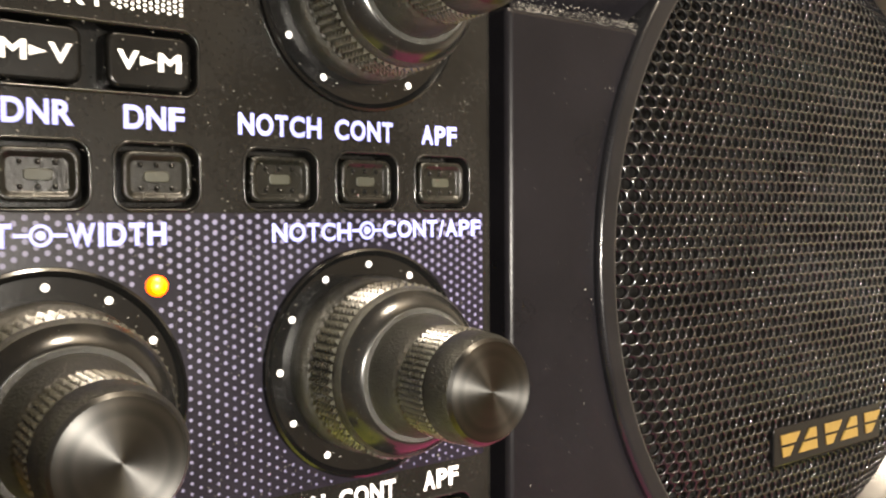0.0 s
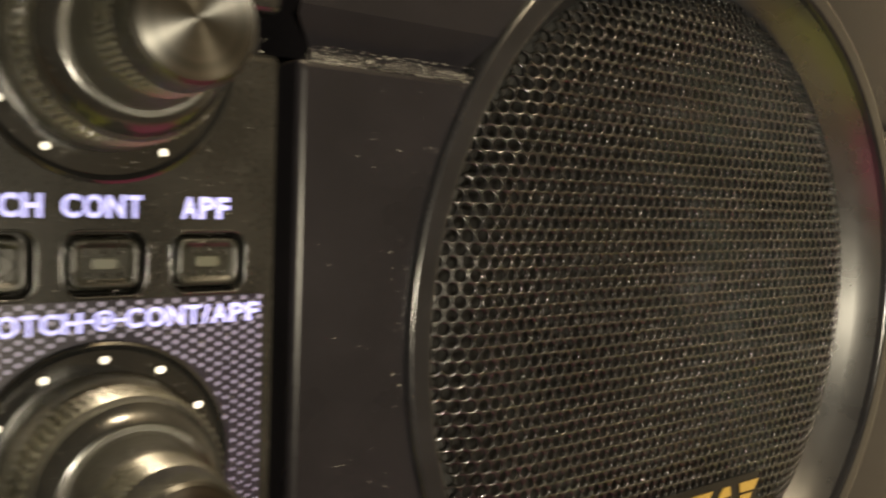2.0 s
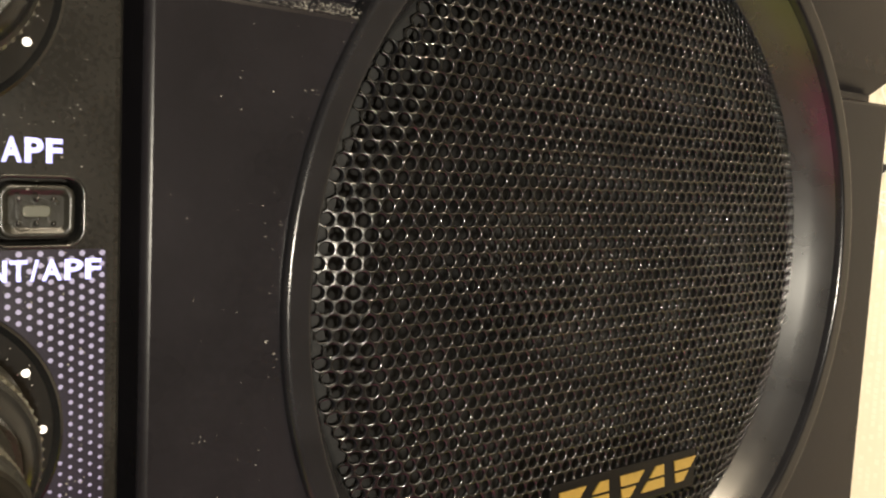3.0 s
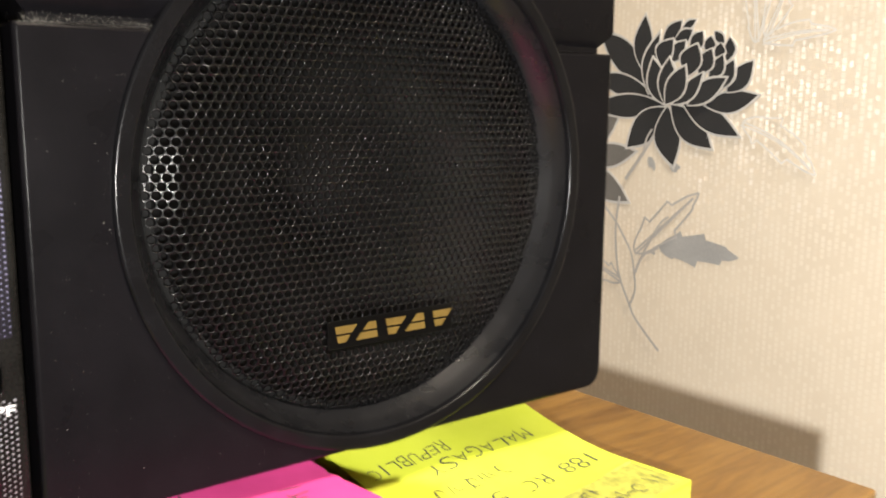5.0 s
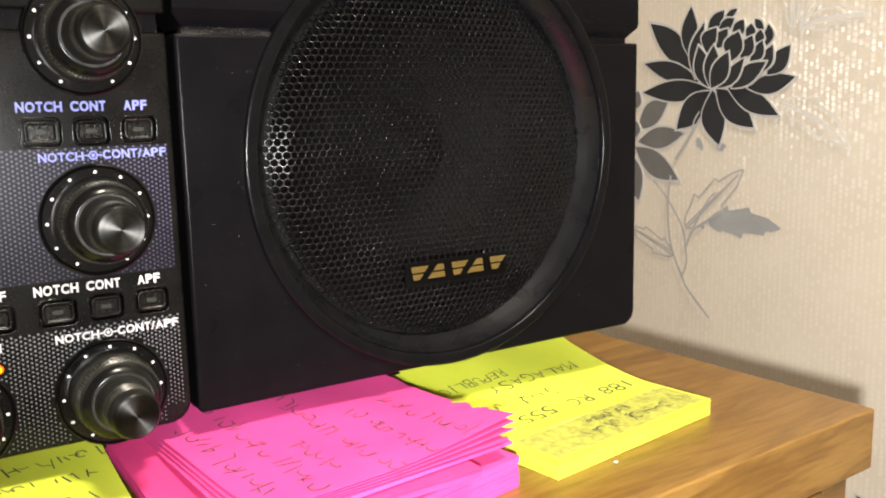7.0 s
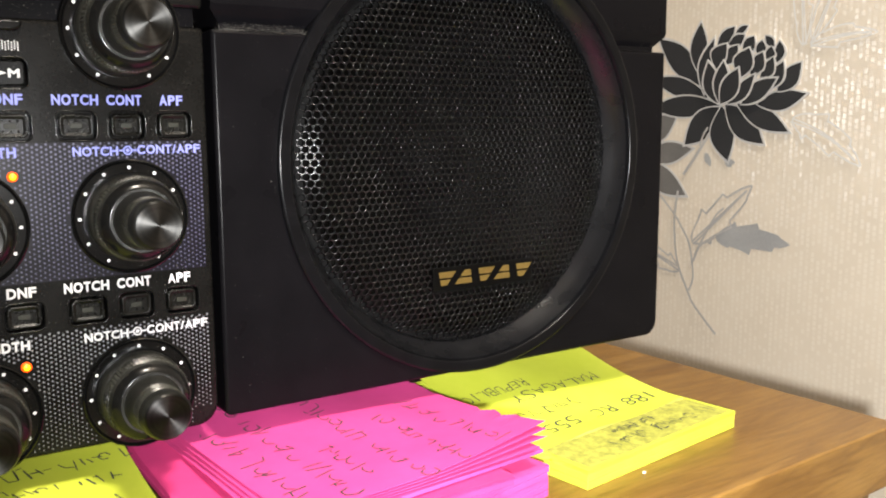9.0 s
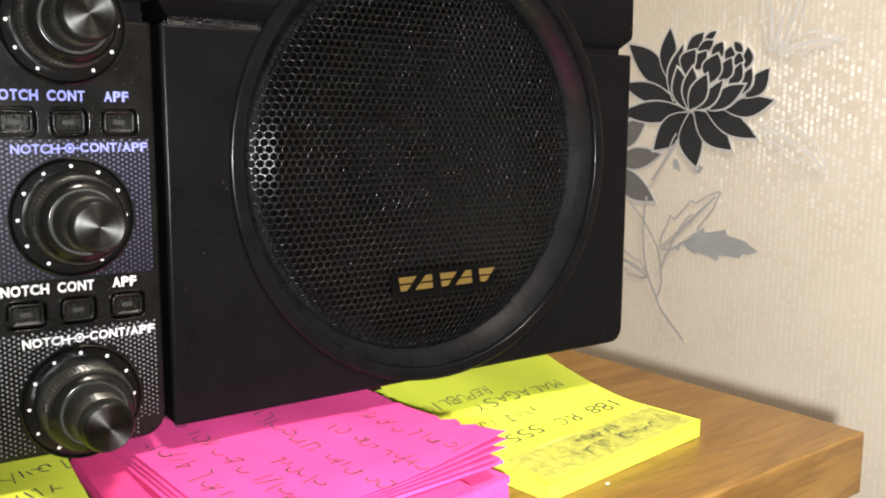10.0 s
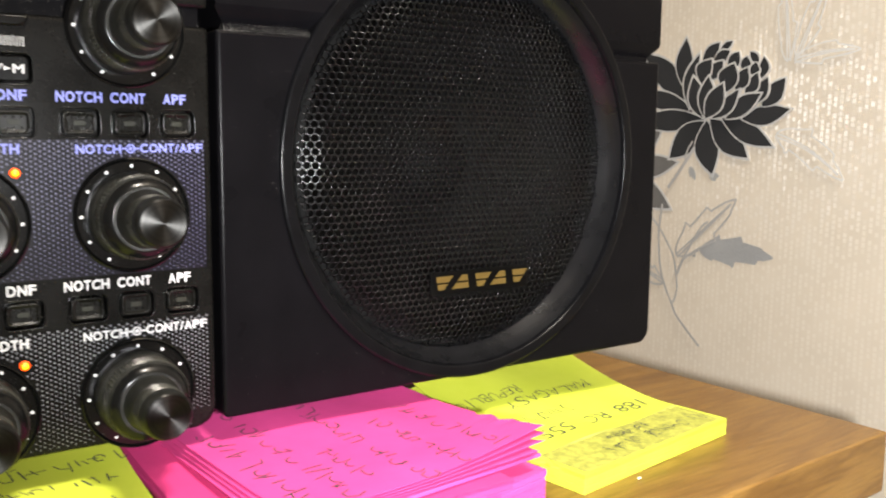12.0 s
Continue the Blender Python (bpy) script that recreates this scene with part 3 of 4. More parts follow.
# ---- the loudspeaker ----
speaker = thing("loudspeaker", "black plastic desktop loudspeaker with a round steel grille", "loudspeaker", (0.083, 0.1, 0.0))
sp_inv = Matrix.Translation((-0.083, -0.1, 0.0))
SX0, SX1 = 0.0036, 0.1625
sp_parts = []
low = part("lower_body", slab(outline(SX0, SX1, 0.0305, 0.1288, (0.0015, 0.005, 0.0006, 0.0006)), YS, 0.26, 0.0009), SPEAKER_BLACK, None)
sp_parts.append(drilled(low, CX, CZ, 0.0646, -0.03, 0.036))
bm = bmesh.new()
prof = [(YS + 0.0032, 0.1306), (YS + 0.0006, 0.1338), (YS, 0.1350), (YS + 0.0002, 0.1610), (YS + 0.0035, 0.1668), (YS + 0.008, 0.1680), (0.26, 0.1680), (0.26, 0.1306)]
for x in (SX0, SX1):
    for y, z in prof:
        inset = 0.0030 * max(0.0, (0.1338 - z) / 0.0032) if z < 0.1338 else (0.0015 if z > 0.1670 else 0.0)
        bm.verts.new((x + (inset if x == SX0 else -inset), y, z))
bm.verts.ensure_lookup_table()
n = len(prof)
bm.faces.new([bm.verts[i] for i in range(n)])
bm.faces.new([bm.verts[n + i] for i in range(n - 1, -1, -1)])
for i in range(n):
    j = (i + 1) % n
    bm.faces.new((bm.verts[i], bm.verts[n + i], bm.verts[n + j], bm.verts[j]))
bmesh.ops.recalc_face_normals(bm, faces=bm.faces[:])
up = part("upper_body", bm, SPEAKER_BLACK, None)
sp_parts.append(drilled(up, CX, CZ, 0.0646, -0.03, 0.036))
core = part("groove", box(SX0 + 0.003, SX1 - 0.003, YS + 0.0032, 0.25, 0.1286, 0.1308), SPEAKER_BLACK, None)
sp_parts.append(drilled(core, CX, CZ, 0.0646, -0.03, 0.036))

ring = part("ring", lathe([(0.0650, 0.004), (0.0650, YS - 0.0004), (0.0649, YS - 0.0008), (0.0646, YS - 0.0011), (0.0643, YS - 0.0012), (0.0640, YS - 0.0012), (0.0620, YS - 0.0011), (0.0617, YS - 0.0011),
                           (0.0614, YS - 0.0009), (0.0612, YS - 0.0005), (0.0609, YS + 0.0004)], 160), RING_BLACK, speaker, smooth=True)
bevel = part("inner_bevel", lathe([(0.0609, YS + 0.0004), (0.0606, YS + 0.0012), (0.0590, 0.0035), (0.0572, 0.0056), (0.0569, 0.0063), (0.0568, 0.0072), (0.0568, 0.014)], 160), BEVEL_BLACK, speaker, "glossy black inner bevel", smooth=True)
bevel.location = (CX, 0, CZ)
sp_parts.append(bevel)
ring.location = (CX, 0, CZ)
sp_parts.append(ring)


def grille_y(r):
    s = max(0.0, r - 0.0480)
    return 0.0024 + (70.0 * s * s if s < 0.003 else 0.42 * (s - 0.0015))


def grille_mesh():
    """A steel sheet with a close lattice of round holes, bent back at its edge."""
    pitch, r_hole, r_edge = 0.00216, 0.00086, 0.0564
    step = pitch * math.sqrt(3) / 2
    verts, faces, shared, flat, rim_faces = [], [], {}, [], []
    rows = int(r_edge / step) + 1
    for j in range(-rows, rows + 1):
        for i in range(-28, 29):
            x, z = (i + (0.5 if j % 2 else 0.0)) * pitch, j * step
            if math.hypot(x, z) > r_edge:
                continue
            if abs(x - 0.0040) < 0.0188 and -0.0400 < z < -0.0322:
                continue
            outer = []
            for k in range(12):
                a = math.pi * (k / 6 + 0.5)
                rr = pitch / math.sqrt(3) if k % 2 == 0 else pitch / 2
                px, pz = x + rr * math.cos(a), z + rr * math.sin(a)
                key = (round(px * 2e5), round(pz * 2e5))
                if key not in shared:
                    shared[key] = len(verts)
                    verts.append((px, grille_y(math.hypot(px, pz)), pz))
                outer.append(shared[key])
            rings = [outer]
            for rr, dy in ((r_hole * 1.20, 0.00001), (r_hole * 1.12, 0.00005), (r_hole * 1.05, 0.00012), (r_hole * 0.99, 0.00024), (r_hole * 0.975, 0.0006)):
                k0 = len(verts)
                for k in range(12):
                    a = math.pi * (k / 6 + 0.5)
                    px, pz = x + rr * math.cos(a), z + rr * math.sin(a)
                    verts.append((px, grille_y(math.hypot(px, pz)) + dy, pz))
                rings.append(list(range(k0, k0 + 12)))
            for lvl, (a, b) in enumerate(zip(rings, rings[1:])):
                for k in range(12):
                    m = (k + 1) % 12
                    faces.append((a[k], a[m], b[m], b[k]))
                    flat.append(lvl != 0)
                    rim_faces.append(int(1 <= lvl <= 3))
    verts = [(x * f, y, z * f) for x, y, z in verts for f in (min(1.0, 0.0568 / max(math.hypot(x, z), 1e-6)),)]
    me = mesh_of("grille", verts, faces, GRILLE)
    me.polygons.foreach_set("use_smooth", flat)
    me.materials.append(GRILLE_EDGE)
    me.polygons.foreach_set("material_index", rim_faces)
    return me


grille = tagged(under(new("grille", grille_mesh()), speaker), "black perforated steel grille")
grille.location = (CX, 0, CZ)
sp_parts.append(grille)
rim = part("grille_rim", lathe([(r, grille_y(r) + 0.0014) for r in (0.0546, 0.0552, 0.0560, 0.0567)] + [(0.0569, 0.0085)], 128), CONE, speaker, smooth=True)
rim.location = (CX, 0, CZ)
sp_parts.append(rim)
back = part("basket", lathe([(0.0568, 0.009), (0.052, 0.0095), (0.050, 0.012), (0.030, 0.024), (0.016, 0.030)], 64), CONE, speaker, smooth=True)
back.location = (CX, 0, CZ)
dcap = part("dust_cap", lathe([(0.016, 0.030), (0.0145, 0.024), (0.011, 0.0195), (0.006, 0.017), (0, 0.0162)], 48), CONE, speaker, smooth=True)
dcap.location = (CX, 0, CZ)
sp_parts += [back, dcap]

# name plate: a slanted row of plain gold shapes on a dark strip
plate = part("name_plate", slab(outline(0.0697, 0.1076, 0.0554, 0.0626, (0.0005,) * 4, 3), 0.0018, 0.0034, 0.0003), GRILLE, speaker, "dark name plate with gold shapes")
sp_parts.append(plate)
for i in range(5):
    x, z0, w, h, lean = 0.0702 + i * 0.00735, 0.0571, 0.0066, 0.0041, 0.0014
    foot, head = ((0.34, 0.66), (0.0, 0.95)) if i % 2 == 0 else ((0.0, 0.95), (0.34, 0.66))
    for b0, b1 in ((0.0, 0.42), (0.55, 1.0)):
        lo = [f + (h2 - f) * b0 for f, h2 in zip(foot, head)]
        hi = [f + (h2 - f) * b1 for f, h2 in zip(foot, head)]
        bm = bmesh.new()
        sh = [(lo[0], b0), (lo[1], b0), (hi[1], b1), (hi[0], b1)]
        front = [bm.verts.new((x + a * w + b * lean, 0.00155 + 0.00002 * (b1 - b0), z0 + b * h)) for a, b in sh]
        rear = [bm.verts.new((x + a * w + b * lean, 0.0019, z0 + b * h)) for a, b in sh]
        bm.faces.new(front)
        for k in range(4):
            m = (k + 1) % 4
            bm.faces.new((front[k], rear[k], rear[m], front[m]))
        bmesh.ops.recalc_face_normals(bm, faces=bm.faces[:])
        sp_parts.append(part("gold_shape", bm, GOLD, plate))
for x in (0.022, 0.145):
    for y in (0.10, 0.235):
        f = part("foot", lathe([(0, ZD), (0.008, ZD), (0.009, ZD + 0.004), (0.009, 0.031), (0, 0.031)], 24), RUBBER, speaker)
        f.matrix_basis = Matrix.Translation((x, y, 0)) @ pose(0, 0, 0, 90)
        sp_parts.append(f)
for o in (low, up, core):
    o.parent = speaker
for o in sp_parts:
    if o.parent == speaker:
        o.matrix_parent_inverse = sp_inv
for o in (low, up):
    crease(o, 30)

# ---- the transceiver ----
radio = thing("transceiver", "black radio transceiver with knobs and small push buttons", "radio", (-0.2, 0.15, 0.0))
rd_inv = Matrix.Translation((0.2, -0.15, 0.0))
rd_parts = []
RX1 = 0.0021
panel = part("front_panel", slab(outline(-0.42, RX1, 0.0290, 0.1290, (0.005, 0.0055, 0.0008, 0.0008)), 0.0, 0.020, 0.0010), PANEL_BLACK, radio)
rd_parts.append(panel)
rd_parts.append(part("upper_panel", slab(outline(-0.42, RX1, 0.1335, 0.1680, (0.001, 0.001, 0.004, 0.004)), -0.0005, 0.020, 0.0012), GLOSS, radio))
rd_parts.append(part("groove", box(-0.418, RX1 - 0.0015, 0.0028, 0.018, 0.1286, 0.1340), SPEAKER_BLACK, radio))
rd_parts.append(part("case", box(-0.416, RX1 - 0.0010, 0.018, 0.30, 0.031, 0.166, 0.002), SPEAKER_BLACK, radio))
for x in (-0.035, -0.38):
    for y in (0.10, 0.27):
        f = part("foot", lathe([(0, ZD), (0.008, ZD), (0.009, ZD + 0.004), (0.009, 0.0315), (0, 0.0315)], 24), RUBBER, radio)
        f.matrix_basis = Matrix.Translation((x, y, 0)) @ pose(0, 0, 0, 90)
        rd_parts.append(f)

KNOBS = [(-0.0174, 0.1274), (-0.0174, 0.0841), (-0.0174, 0.0407), (-0.0533, 0.0832), (-0.0533, 0.0400)]
DOT_R = 0.0117


def knurl(r0, y0, y1, around, rows, depth):
    """A band of small pyramids round a knob."""
    bm = bmesh.new()
    for j in range(rows):
        ya, yb = y0 + (y1 - y0) * j / rows, y0 + (y1 - y0) * (j + 1) / rows
        for i in range(around):
            a0, a1 = 2 * math.pi * i / around, 2 * math.pi * (i + 1) / around
            am = (a0 + a1) / 2
            q = [bm.verts.new((r0 * math.cos(a), y, r0 * math.sin(a))) for a, y in ((a0, ya), (a1, ya), (a1, yb), (a0, yb))]
            top = bm.verts.new(((r0 + depth) * math.cos(am), (ya + yb) / 2, (r0 + depth) * math.sin(am)))
            for k in range(4):
                bm.faces.new((q[k], q[(k + 1) % 4], top))
    bmesh.ops.recalc_face_normals(bm, faces=bm.faces[:])
    return bm


def knob_specks():
    """Dust on the round faces of a knob."""
    rnd = random.Random(21)
    verts, faces = [], []
    for n, ra, ya, rb, yb in ((150, 0.0104, -0.0003, 0.0104, -0.0022), (60, 0.0096, -0.0034, 0.0099, -0.0082), (90, 0.0077, -0.0109, 0.0088, -0.0098), (120, 0.0068, -0.0107, 0.0060, -0.0140), (90, 0.0058, -0.0196, 0.0057, -0.0217), (70, 0.0108, -0.0003, 0.0126, -0.0003)):
        for _ in range(n):
            f, a, s = rnd.random(), rnd.uniform(0, 6.283), rnd.uniform(0.00004, 0.00013)
            r, y = ra + (rb - ra) * f + 0.00003, ya + (yb - ya) * f - 0.00002
            k = len(verts)
            flat = abs(ya - yb) < 1e-6
            for i in range(4):
                b = 1.571 * i + f * 9
                dr, dy = (s * math.sin(b), 0.0) if flat else (0.0, s * math.sin(b))
                t = a + s * math.cos(b) * rnd.uniform(0.5, 1.2) / r
                verts.append(((r + dr) * math.cos(t), y + dy, (r + dr) * math.sin(t)))
            faces.append((k, k + 1, k + 2, k + 3))
    return mesh_of("dust_specks", verts, faces, DUST)


SPECKS = knob_specks()


def knob(x, z):
    dial = part("dial_ring", lathe([(0.0137, 0.0004), (0.0136, -0.0006), (0.0133, -0.0008), (0.0130, -0.0006), (0.0127, -0.0003), (0.0080, -0.0003)], 96), DIAL, radio, "black dial ring with white dots")
    crease(dial, 40)
    dial.location = (x, 0, z)
    rd_parts.append(dial)
    for k in range(11):
        a = radians(90 + (k - 5) * 30)
        d = discs([(DOT_R * math.cos(a), DOT_R * math.sin(a), 0.00042)], -0.00045, WHITE_PRINT, "dial_dot", 12)
        under(d, dial)
    skirt = part("outer_knob", lathe([(0.0104, -0.0002), (0.0104, -0.0022), (0.0101, -0.0027), (0.0097, -0.0031), (0.0097, -0.0032), (0.0094, -0.0034), (0.0094, -0.0083), (0.0096, -0.0085), (0.0093, -0.0092),
                                      (0.0088, -0.0097), (0.0077, -0.0108), (0.0073, -0.0110), (0.0060, -0.0108)], 96), RUBBER, radio, "black knurled outer knob")
    crease(skirt, 32)
    skirt.location = (x, 0, z)
    rd_parts.append(skirt)
    under(part("knurling", knurl(0.0095, -0.0037, -0.0082, 64, 6, 0.00048), KNURL, None), skirt)
    under(crease(part("shoulder", lathe([(0.00935, -0.0091), (0.0088, -0.0098), (0.0077, -0.01095), (0.0074, -0.0110)], 96), GLOSS, None), 40), skirt)
    inner = part("inner_knob", lathe([(0.0068, -0.0106), (0.0067, -0.0120), (0.0060, -0.0140), (0.0058, -0.0146), (0.0056, -0.0148), (0.0056, -0.0193), (0.0058, -0.0195), (0.0057, -0.0218), (0.0053, -0.0226)], 80), RUBBER, None)
    crease(under(inner, skirt), 32)
    under(part("inner_knurling", knurl(0.0057, -0.0150, -0.0192, 56, 8, 0.00030), KNURL, None), skirt)
    cap = part("metal_cap", lathe([(0.0053, -0.0226), (0.0050, -0.0230), (0, -0.0231)], 80), CAP_METAL, None)
    tagged(crease(under(cap, skirt), 25), "spun metal cap")
    tagged(under(new("dust_specks", SPECKS), skirt), "fine grey dust", kind="stuff")
    return skirt


for kx, kz in KNOBS:
    knob(kx, kz)


def well(x0, x1, z0, z1, r=0.0017):
    """A sunken place in the panel, lined with a thin rounded lip."""
    slots.append(outline(x0, x1, z0, z1, (r,) * 4, 6))
    bm = bmesh.new()
    loops = []
    for inset, y in ((-0.00022, 0.0003), (-0.00018, -0.00006), (-0.00002, -0.00016), (0.00014, -0.00006), (0.00020, 0.0002), (0.00020, 0.0041)):
        pts = outline(x0 + inset, x1 - inset, z0 + inset, z1 - inset, (r - inset,) * 4, 6)
        loops.append([bm.verts.new((a, y, b)) for a, b in pts])
    for p, q in zip(loops, loops[1:]):
        for i in range(len(p)):
            j = (i + 1) % len(p)
            bm.faces.new((p[i], q[i], q[j], p[j]))
    bmesh.ops.recalc_face_normals(bm, faces=bm.faces[:])
    rd_parts.append(part("button_frame", bm, GLOSS, radio, smooth=True))


def button(x, z, w, h, window=True, legend=None):
    """A moulded key in its well."""
    if window:
        well(x - w / 2, x + w / 2, z - h / 2, z + h / 2)
    gap = 0.0008 if window else 0.0006
    key_y = 0.0001 if window else 0.0004
    if window:
        bm = bmesh.new()
        loops = []
        for inset, y in ((0.0, 0.0043), (0.0, key_y + 0.0003), (0.0001, key_y + 0.0001), (0.0003, key_y), (0.0006, key_y + 0.0001), (0.0008, key_y + 0.0004), (0.0010, key_y + 0.0005)):
            e = gap + inset
            loops.append([bm.verts.new((a, y, b)) for a, b in outline(x - w / 2 + e, x + w / 2 - e, z - h / 2 + e, z + h / 2 - e, (0.0012 - inset * 0.7,) * 4, 5)])
        for p, q in zip(loops, loops[1:]):
            for i in range(len(p)):
                j = (i + 1) % len(p)
                bm.faces.new((p[i], q[i], q[j], p[j]))
        bm.faces.new(loops[-1])
        bmesh.ops.recalc_face_normals(bm, faces=bm.faces[:])
        key = part("push_button", bm, KEY_GLOSS, radio)
        key_y += 0.0005
    else:
        key = part("push_button", slab(outline(x - w / 2 + gap, x + w / 2 - gap, z - h / 2 + gap, z + h / 2 - gap, (0.0011,) * 4, 5), key_y, 0.0043, 0.0004), KEY_BLACK, radio)
    crease(key, 45)
    rd_parts.append(key)
    if window:
        under(part("lens", slab(outline(x - 0.0013, x + 0.0013, z - 0.00056, z + 0.00056, (0.0004,) * 4, 4), key_y - 0.00018, key_y + 0.0002, 0.0001), WINDOW, None, "grey lamp lens"), key)
        for dx in (-0.0016, 0.0, 0.0016):
            for dz in (-0.00118, 0.00118):
                b = part("bump", lathe([(0, -0.00030), (0.00016, -0.00026), (0.00026, -0.00012), (0.00030, 0.0)], 8), GLOSS, None, smooth=True)
                b.location = (x + dx, key_y, z + dz)
                under(b, key)
    if legend:
        for text, a, b in legend:
            if text == ">":
                tri = mesh_of("arrow", [(a, key_y - 0.0001, z - 0.0005), (b, key_y - 0.0001, z), (a, key_y - 0.0001, z + 0.0005)], [(0, 1, 2)], WHITE_PRINT)
                under(new("arrow", tri), key)
            else:
                lettering(text, a, b, z, 0.0019, key_y - 0.0001, WHITE_PRINT, key, weight=0.0, bold=0.00009)
    return key


PY = -0.00008
slots = []
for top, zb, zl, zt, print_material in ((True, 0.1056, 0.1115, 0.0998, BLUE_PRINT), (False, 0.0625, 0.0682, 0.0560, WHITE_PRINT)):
    for x, w, text, a, b in ((-0.0284, 0.0090, "NOTCH", -0.0335, -0.0234), (-0.0172, 0.0086, "CONT", -0.0216, -0.0136), (-0.0061, 0.0086, "APF", -0.0094, -0.0039),
                             (-0.0422, 0.0088, "DNF", -0.0456, -0.0394), (-0.0535, 0.0092, "DNR", -0.0567, -0.0503), (-0.0645, 0.0092, "", 0, 0)):
        button(x, zb, w, 0.0068)
        if text:
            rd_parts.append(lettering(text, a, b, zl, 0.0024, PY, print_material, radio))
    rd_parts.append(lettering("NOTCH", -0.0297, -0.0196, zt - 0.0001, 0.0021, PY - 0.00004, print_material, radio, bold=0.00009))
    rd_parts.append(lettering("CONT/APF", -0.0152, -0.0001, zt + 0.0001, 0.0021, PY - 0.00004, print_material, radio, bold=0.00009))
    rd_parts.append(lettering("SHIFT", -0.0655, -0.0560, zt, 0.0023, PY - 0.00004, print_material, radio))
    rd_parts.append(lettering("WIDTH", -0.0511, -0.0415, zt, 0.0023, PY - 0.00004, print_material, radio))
    for bx, half in ((-0.0174, 0.0021), (-0.0535, 0.0024)):
        rows = [discs([(bx, zt, 0.00045)], PY - 0.00004, print_material, "print_mark", 16)]
        ringm = []
        rf = []
        for k in range(32):
            a = 2 * math.pi * k / 32
            ringm += [(bx + 0.00075 * math.cos(a), PY - 0.00004, zt + 0.00075 * math.sin(a)), (bx + 0.00108 * math.cos(a), PY - 0.00004, zt + 0.00108 * math.sin(a))]
            m = (k + 1) % 32
            rf.append((2 * k, 2 * k + 1, 2 * m + 1, 2 * m))
        rows.append(new("print_mark", mesh_of("print_mark", ringm, rf, print_material)))
        for s in (-1, 1):
            e0, e1 = sorted((bx + s * 0.00108, bx + s * half))
            rows.append(new("print_mark", mesh_of("print_mark", [(e0, PY - 0.00004, zt - 0.00018), (e1, PY - 0.00004, zt - 0.00018), (e1, PY - 0.00004, zt + 0.00018), (e0, PY - 0.00004, zt + 0.00018)], [(0, 1, 2, 3)], print_material)))
        for o in rows:
            rd_parts.append(under(o, radio))
    # the field of printed dots
    z_top, z_end = (0.1015, 0.0702) if top else (0.0580, 0.0302)
    dots = []
    for i in range(0, 80):
        x = 0.0000 - i * 0.00098
        for j in range(0, 30):
            z = z_top - (j + (0.5 if i % 2 else 0)) * 0.00112
            if z < z_end or any(math.hypot(x - kx, z - kz) < 0.0140 for kx, kz in KNOBS) or math.hypot(x + 0.0426, z - (0.0945 if top else 0.0510)) < 0.0018:
                continue
            if z < 0.034 and x > -0.004:
                continue
            dots.append((x, z, 0.00031 - 0.00013 * (z_top - z) / (z_top - z_end)))
    if top:
        rd_parts.append(part("tinted_print", slab(outline(-0.079, 0.0004, z_end, z_top + 0.0004, (0.0004,) * 4, 3), -0.00002, 0.0004, 0.00001), TINT, radio, "dark purple printed field"))
    d = tagged(under(discs(dots, PY + 0.00003, DOT_PRINT if top else DOT_WHITE, "dot_print", 7), radio), "field of small printed dots", kind="stuff")
    rd_parts.append(d)
    led = part("indicator_lamp", lathe([(0.0011, 0.0), (0.0011, -0.0004), (0.0009, -0.0007), (0.0005, -0.0009), (0, -0.00095)], 24), AMBER, radio, "lit amber indicator lamp", smooth=True)
    led.location = (-0.0426, 0, 0.0945 if top else 0.0510)
    rd_parts.append(led)
    part("glowing_core", lathe([(0.00072, -0.00083), (0.00050, -0.00096), (0.00025, -0.00102), (0, -0.00104)], 20), AMBER_CORE, led, "bright yellow core of the lamp", smooth=True)

well(-0.0698, -0.0378, 0.1138, 0.1206)
button(-0.0427, 0.1172, 0.0098, 0.0068, False, (("V", -0.0460, -0.0438), (">", -0.0437, -0.0421), ("M", -0.0419, -0.0395)))
button(-0.0536, 0.1172, 0.0098, 0.0068, False, (("M", -0.0567, -0.0543), (">", -0.0541, -0.0525), ("V", -0.0524, -0.0502)))
button(-0.0645, 0.1172, 0.0098, 0.0068, False, (("M", -0.0627, -0.0604),))
rd_parts.append(lettering("MEMORY", -0.0601, -0.0471, 0.1231, 0.0023, PY, WHITE_PRINT, radio, weight=0.0, bold=0.00010))
dots = [(-0.0464 + i * 0.00062, 0.1240 - (j + 0.5 * (i % 2)) * 0.00052, 0.00019) for i in range(12) for j in range(4)]
dots += [(-0.0608 - i * 0.00062, 0.1237 - (j + 0.5 * (i % 2)) * 0.00052, 0.00019) for i in range(12) for j in range(4)]
rd_parts.append(under(discs(dots, PY, WHITE_PRINT, "dot_print", 8), radio))
rd_parts.append(crease(part("bezel", slab(outline(-0.14, -0.0385, 0.1262, 0.1285, (0.002, 0.002, 0.0003, 0.0003), 5), -0.0012, 0.001, 0.0006), GLOSS, radio), 40))
for pts in slots:
    carve(panel, pts, -0.01, 0.0040)
bm = bmesh.new()
bm.from_mesh(panel.data)
for f in bm.faces:
    f.smooth = False
bmesh.ops.triangulate(bm, faces=bm.faces[:])
bm.to_mesh(panel.data)
bm.free()
for o in rd_parts:
    if o.parent == radio:
        o.matrix_parent_inverse = rd_inv


# ---- sticky notes ----
def sheet_z(u, v, w, d, base, rise, start, lift=0.0):
    s = max(0.0, (v - start) / (d - start))
    corner = max(0.0, u / w - 0.45) / 0.55 * max(0.0, 1.0 - v / (0.7 * d))
    return base + rise * s ** 1.5 + 0.0005 * math.sin(9 * u / w + 5 * v / d) * s + lift * corner ** 1.5


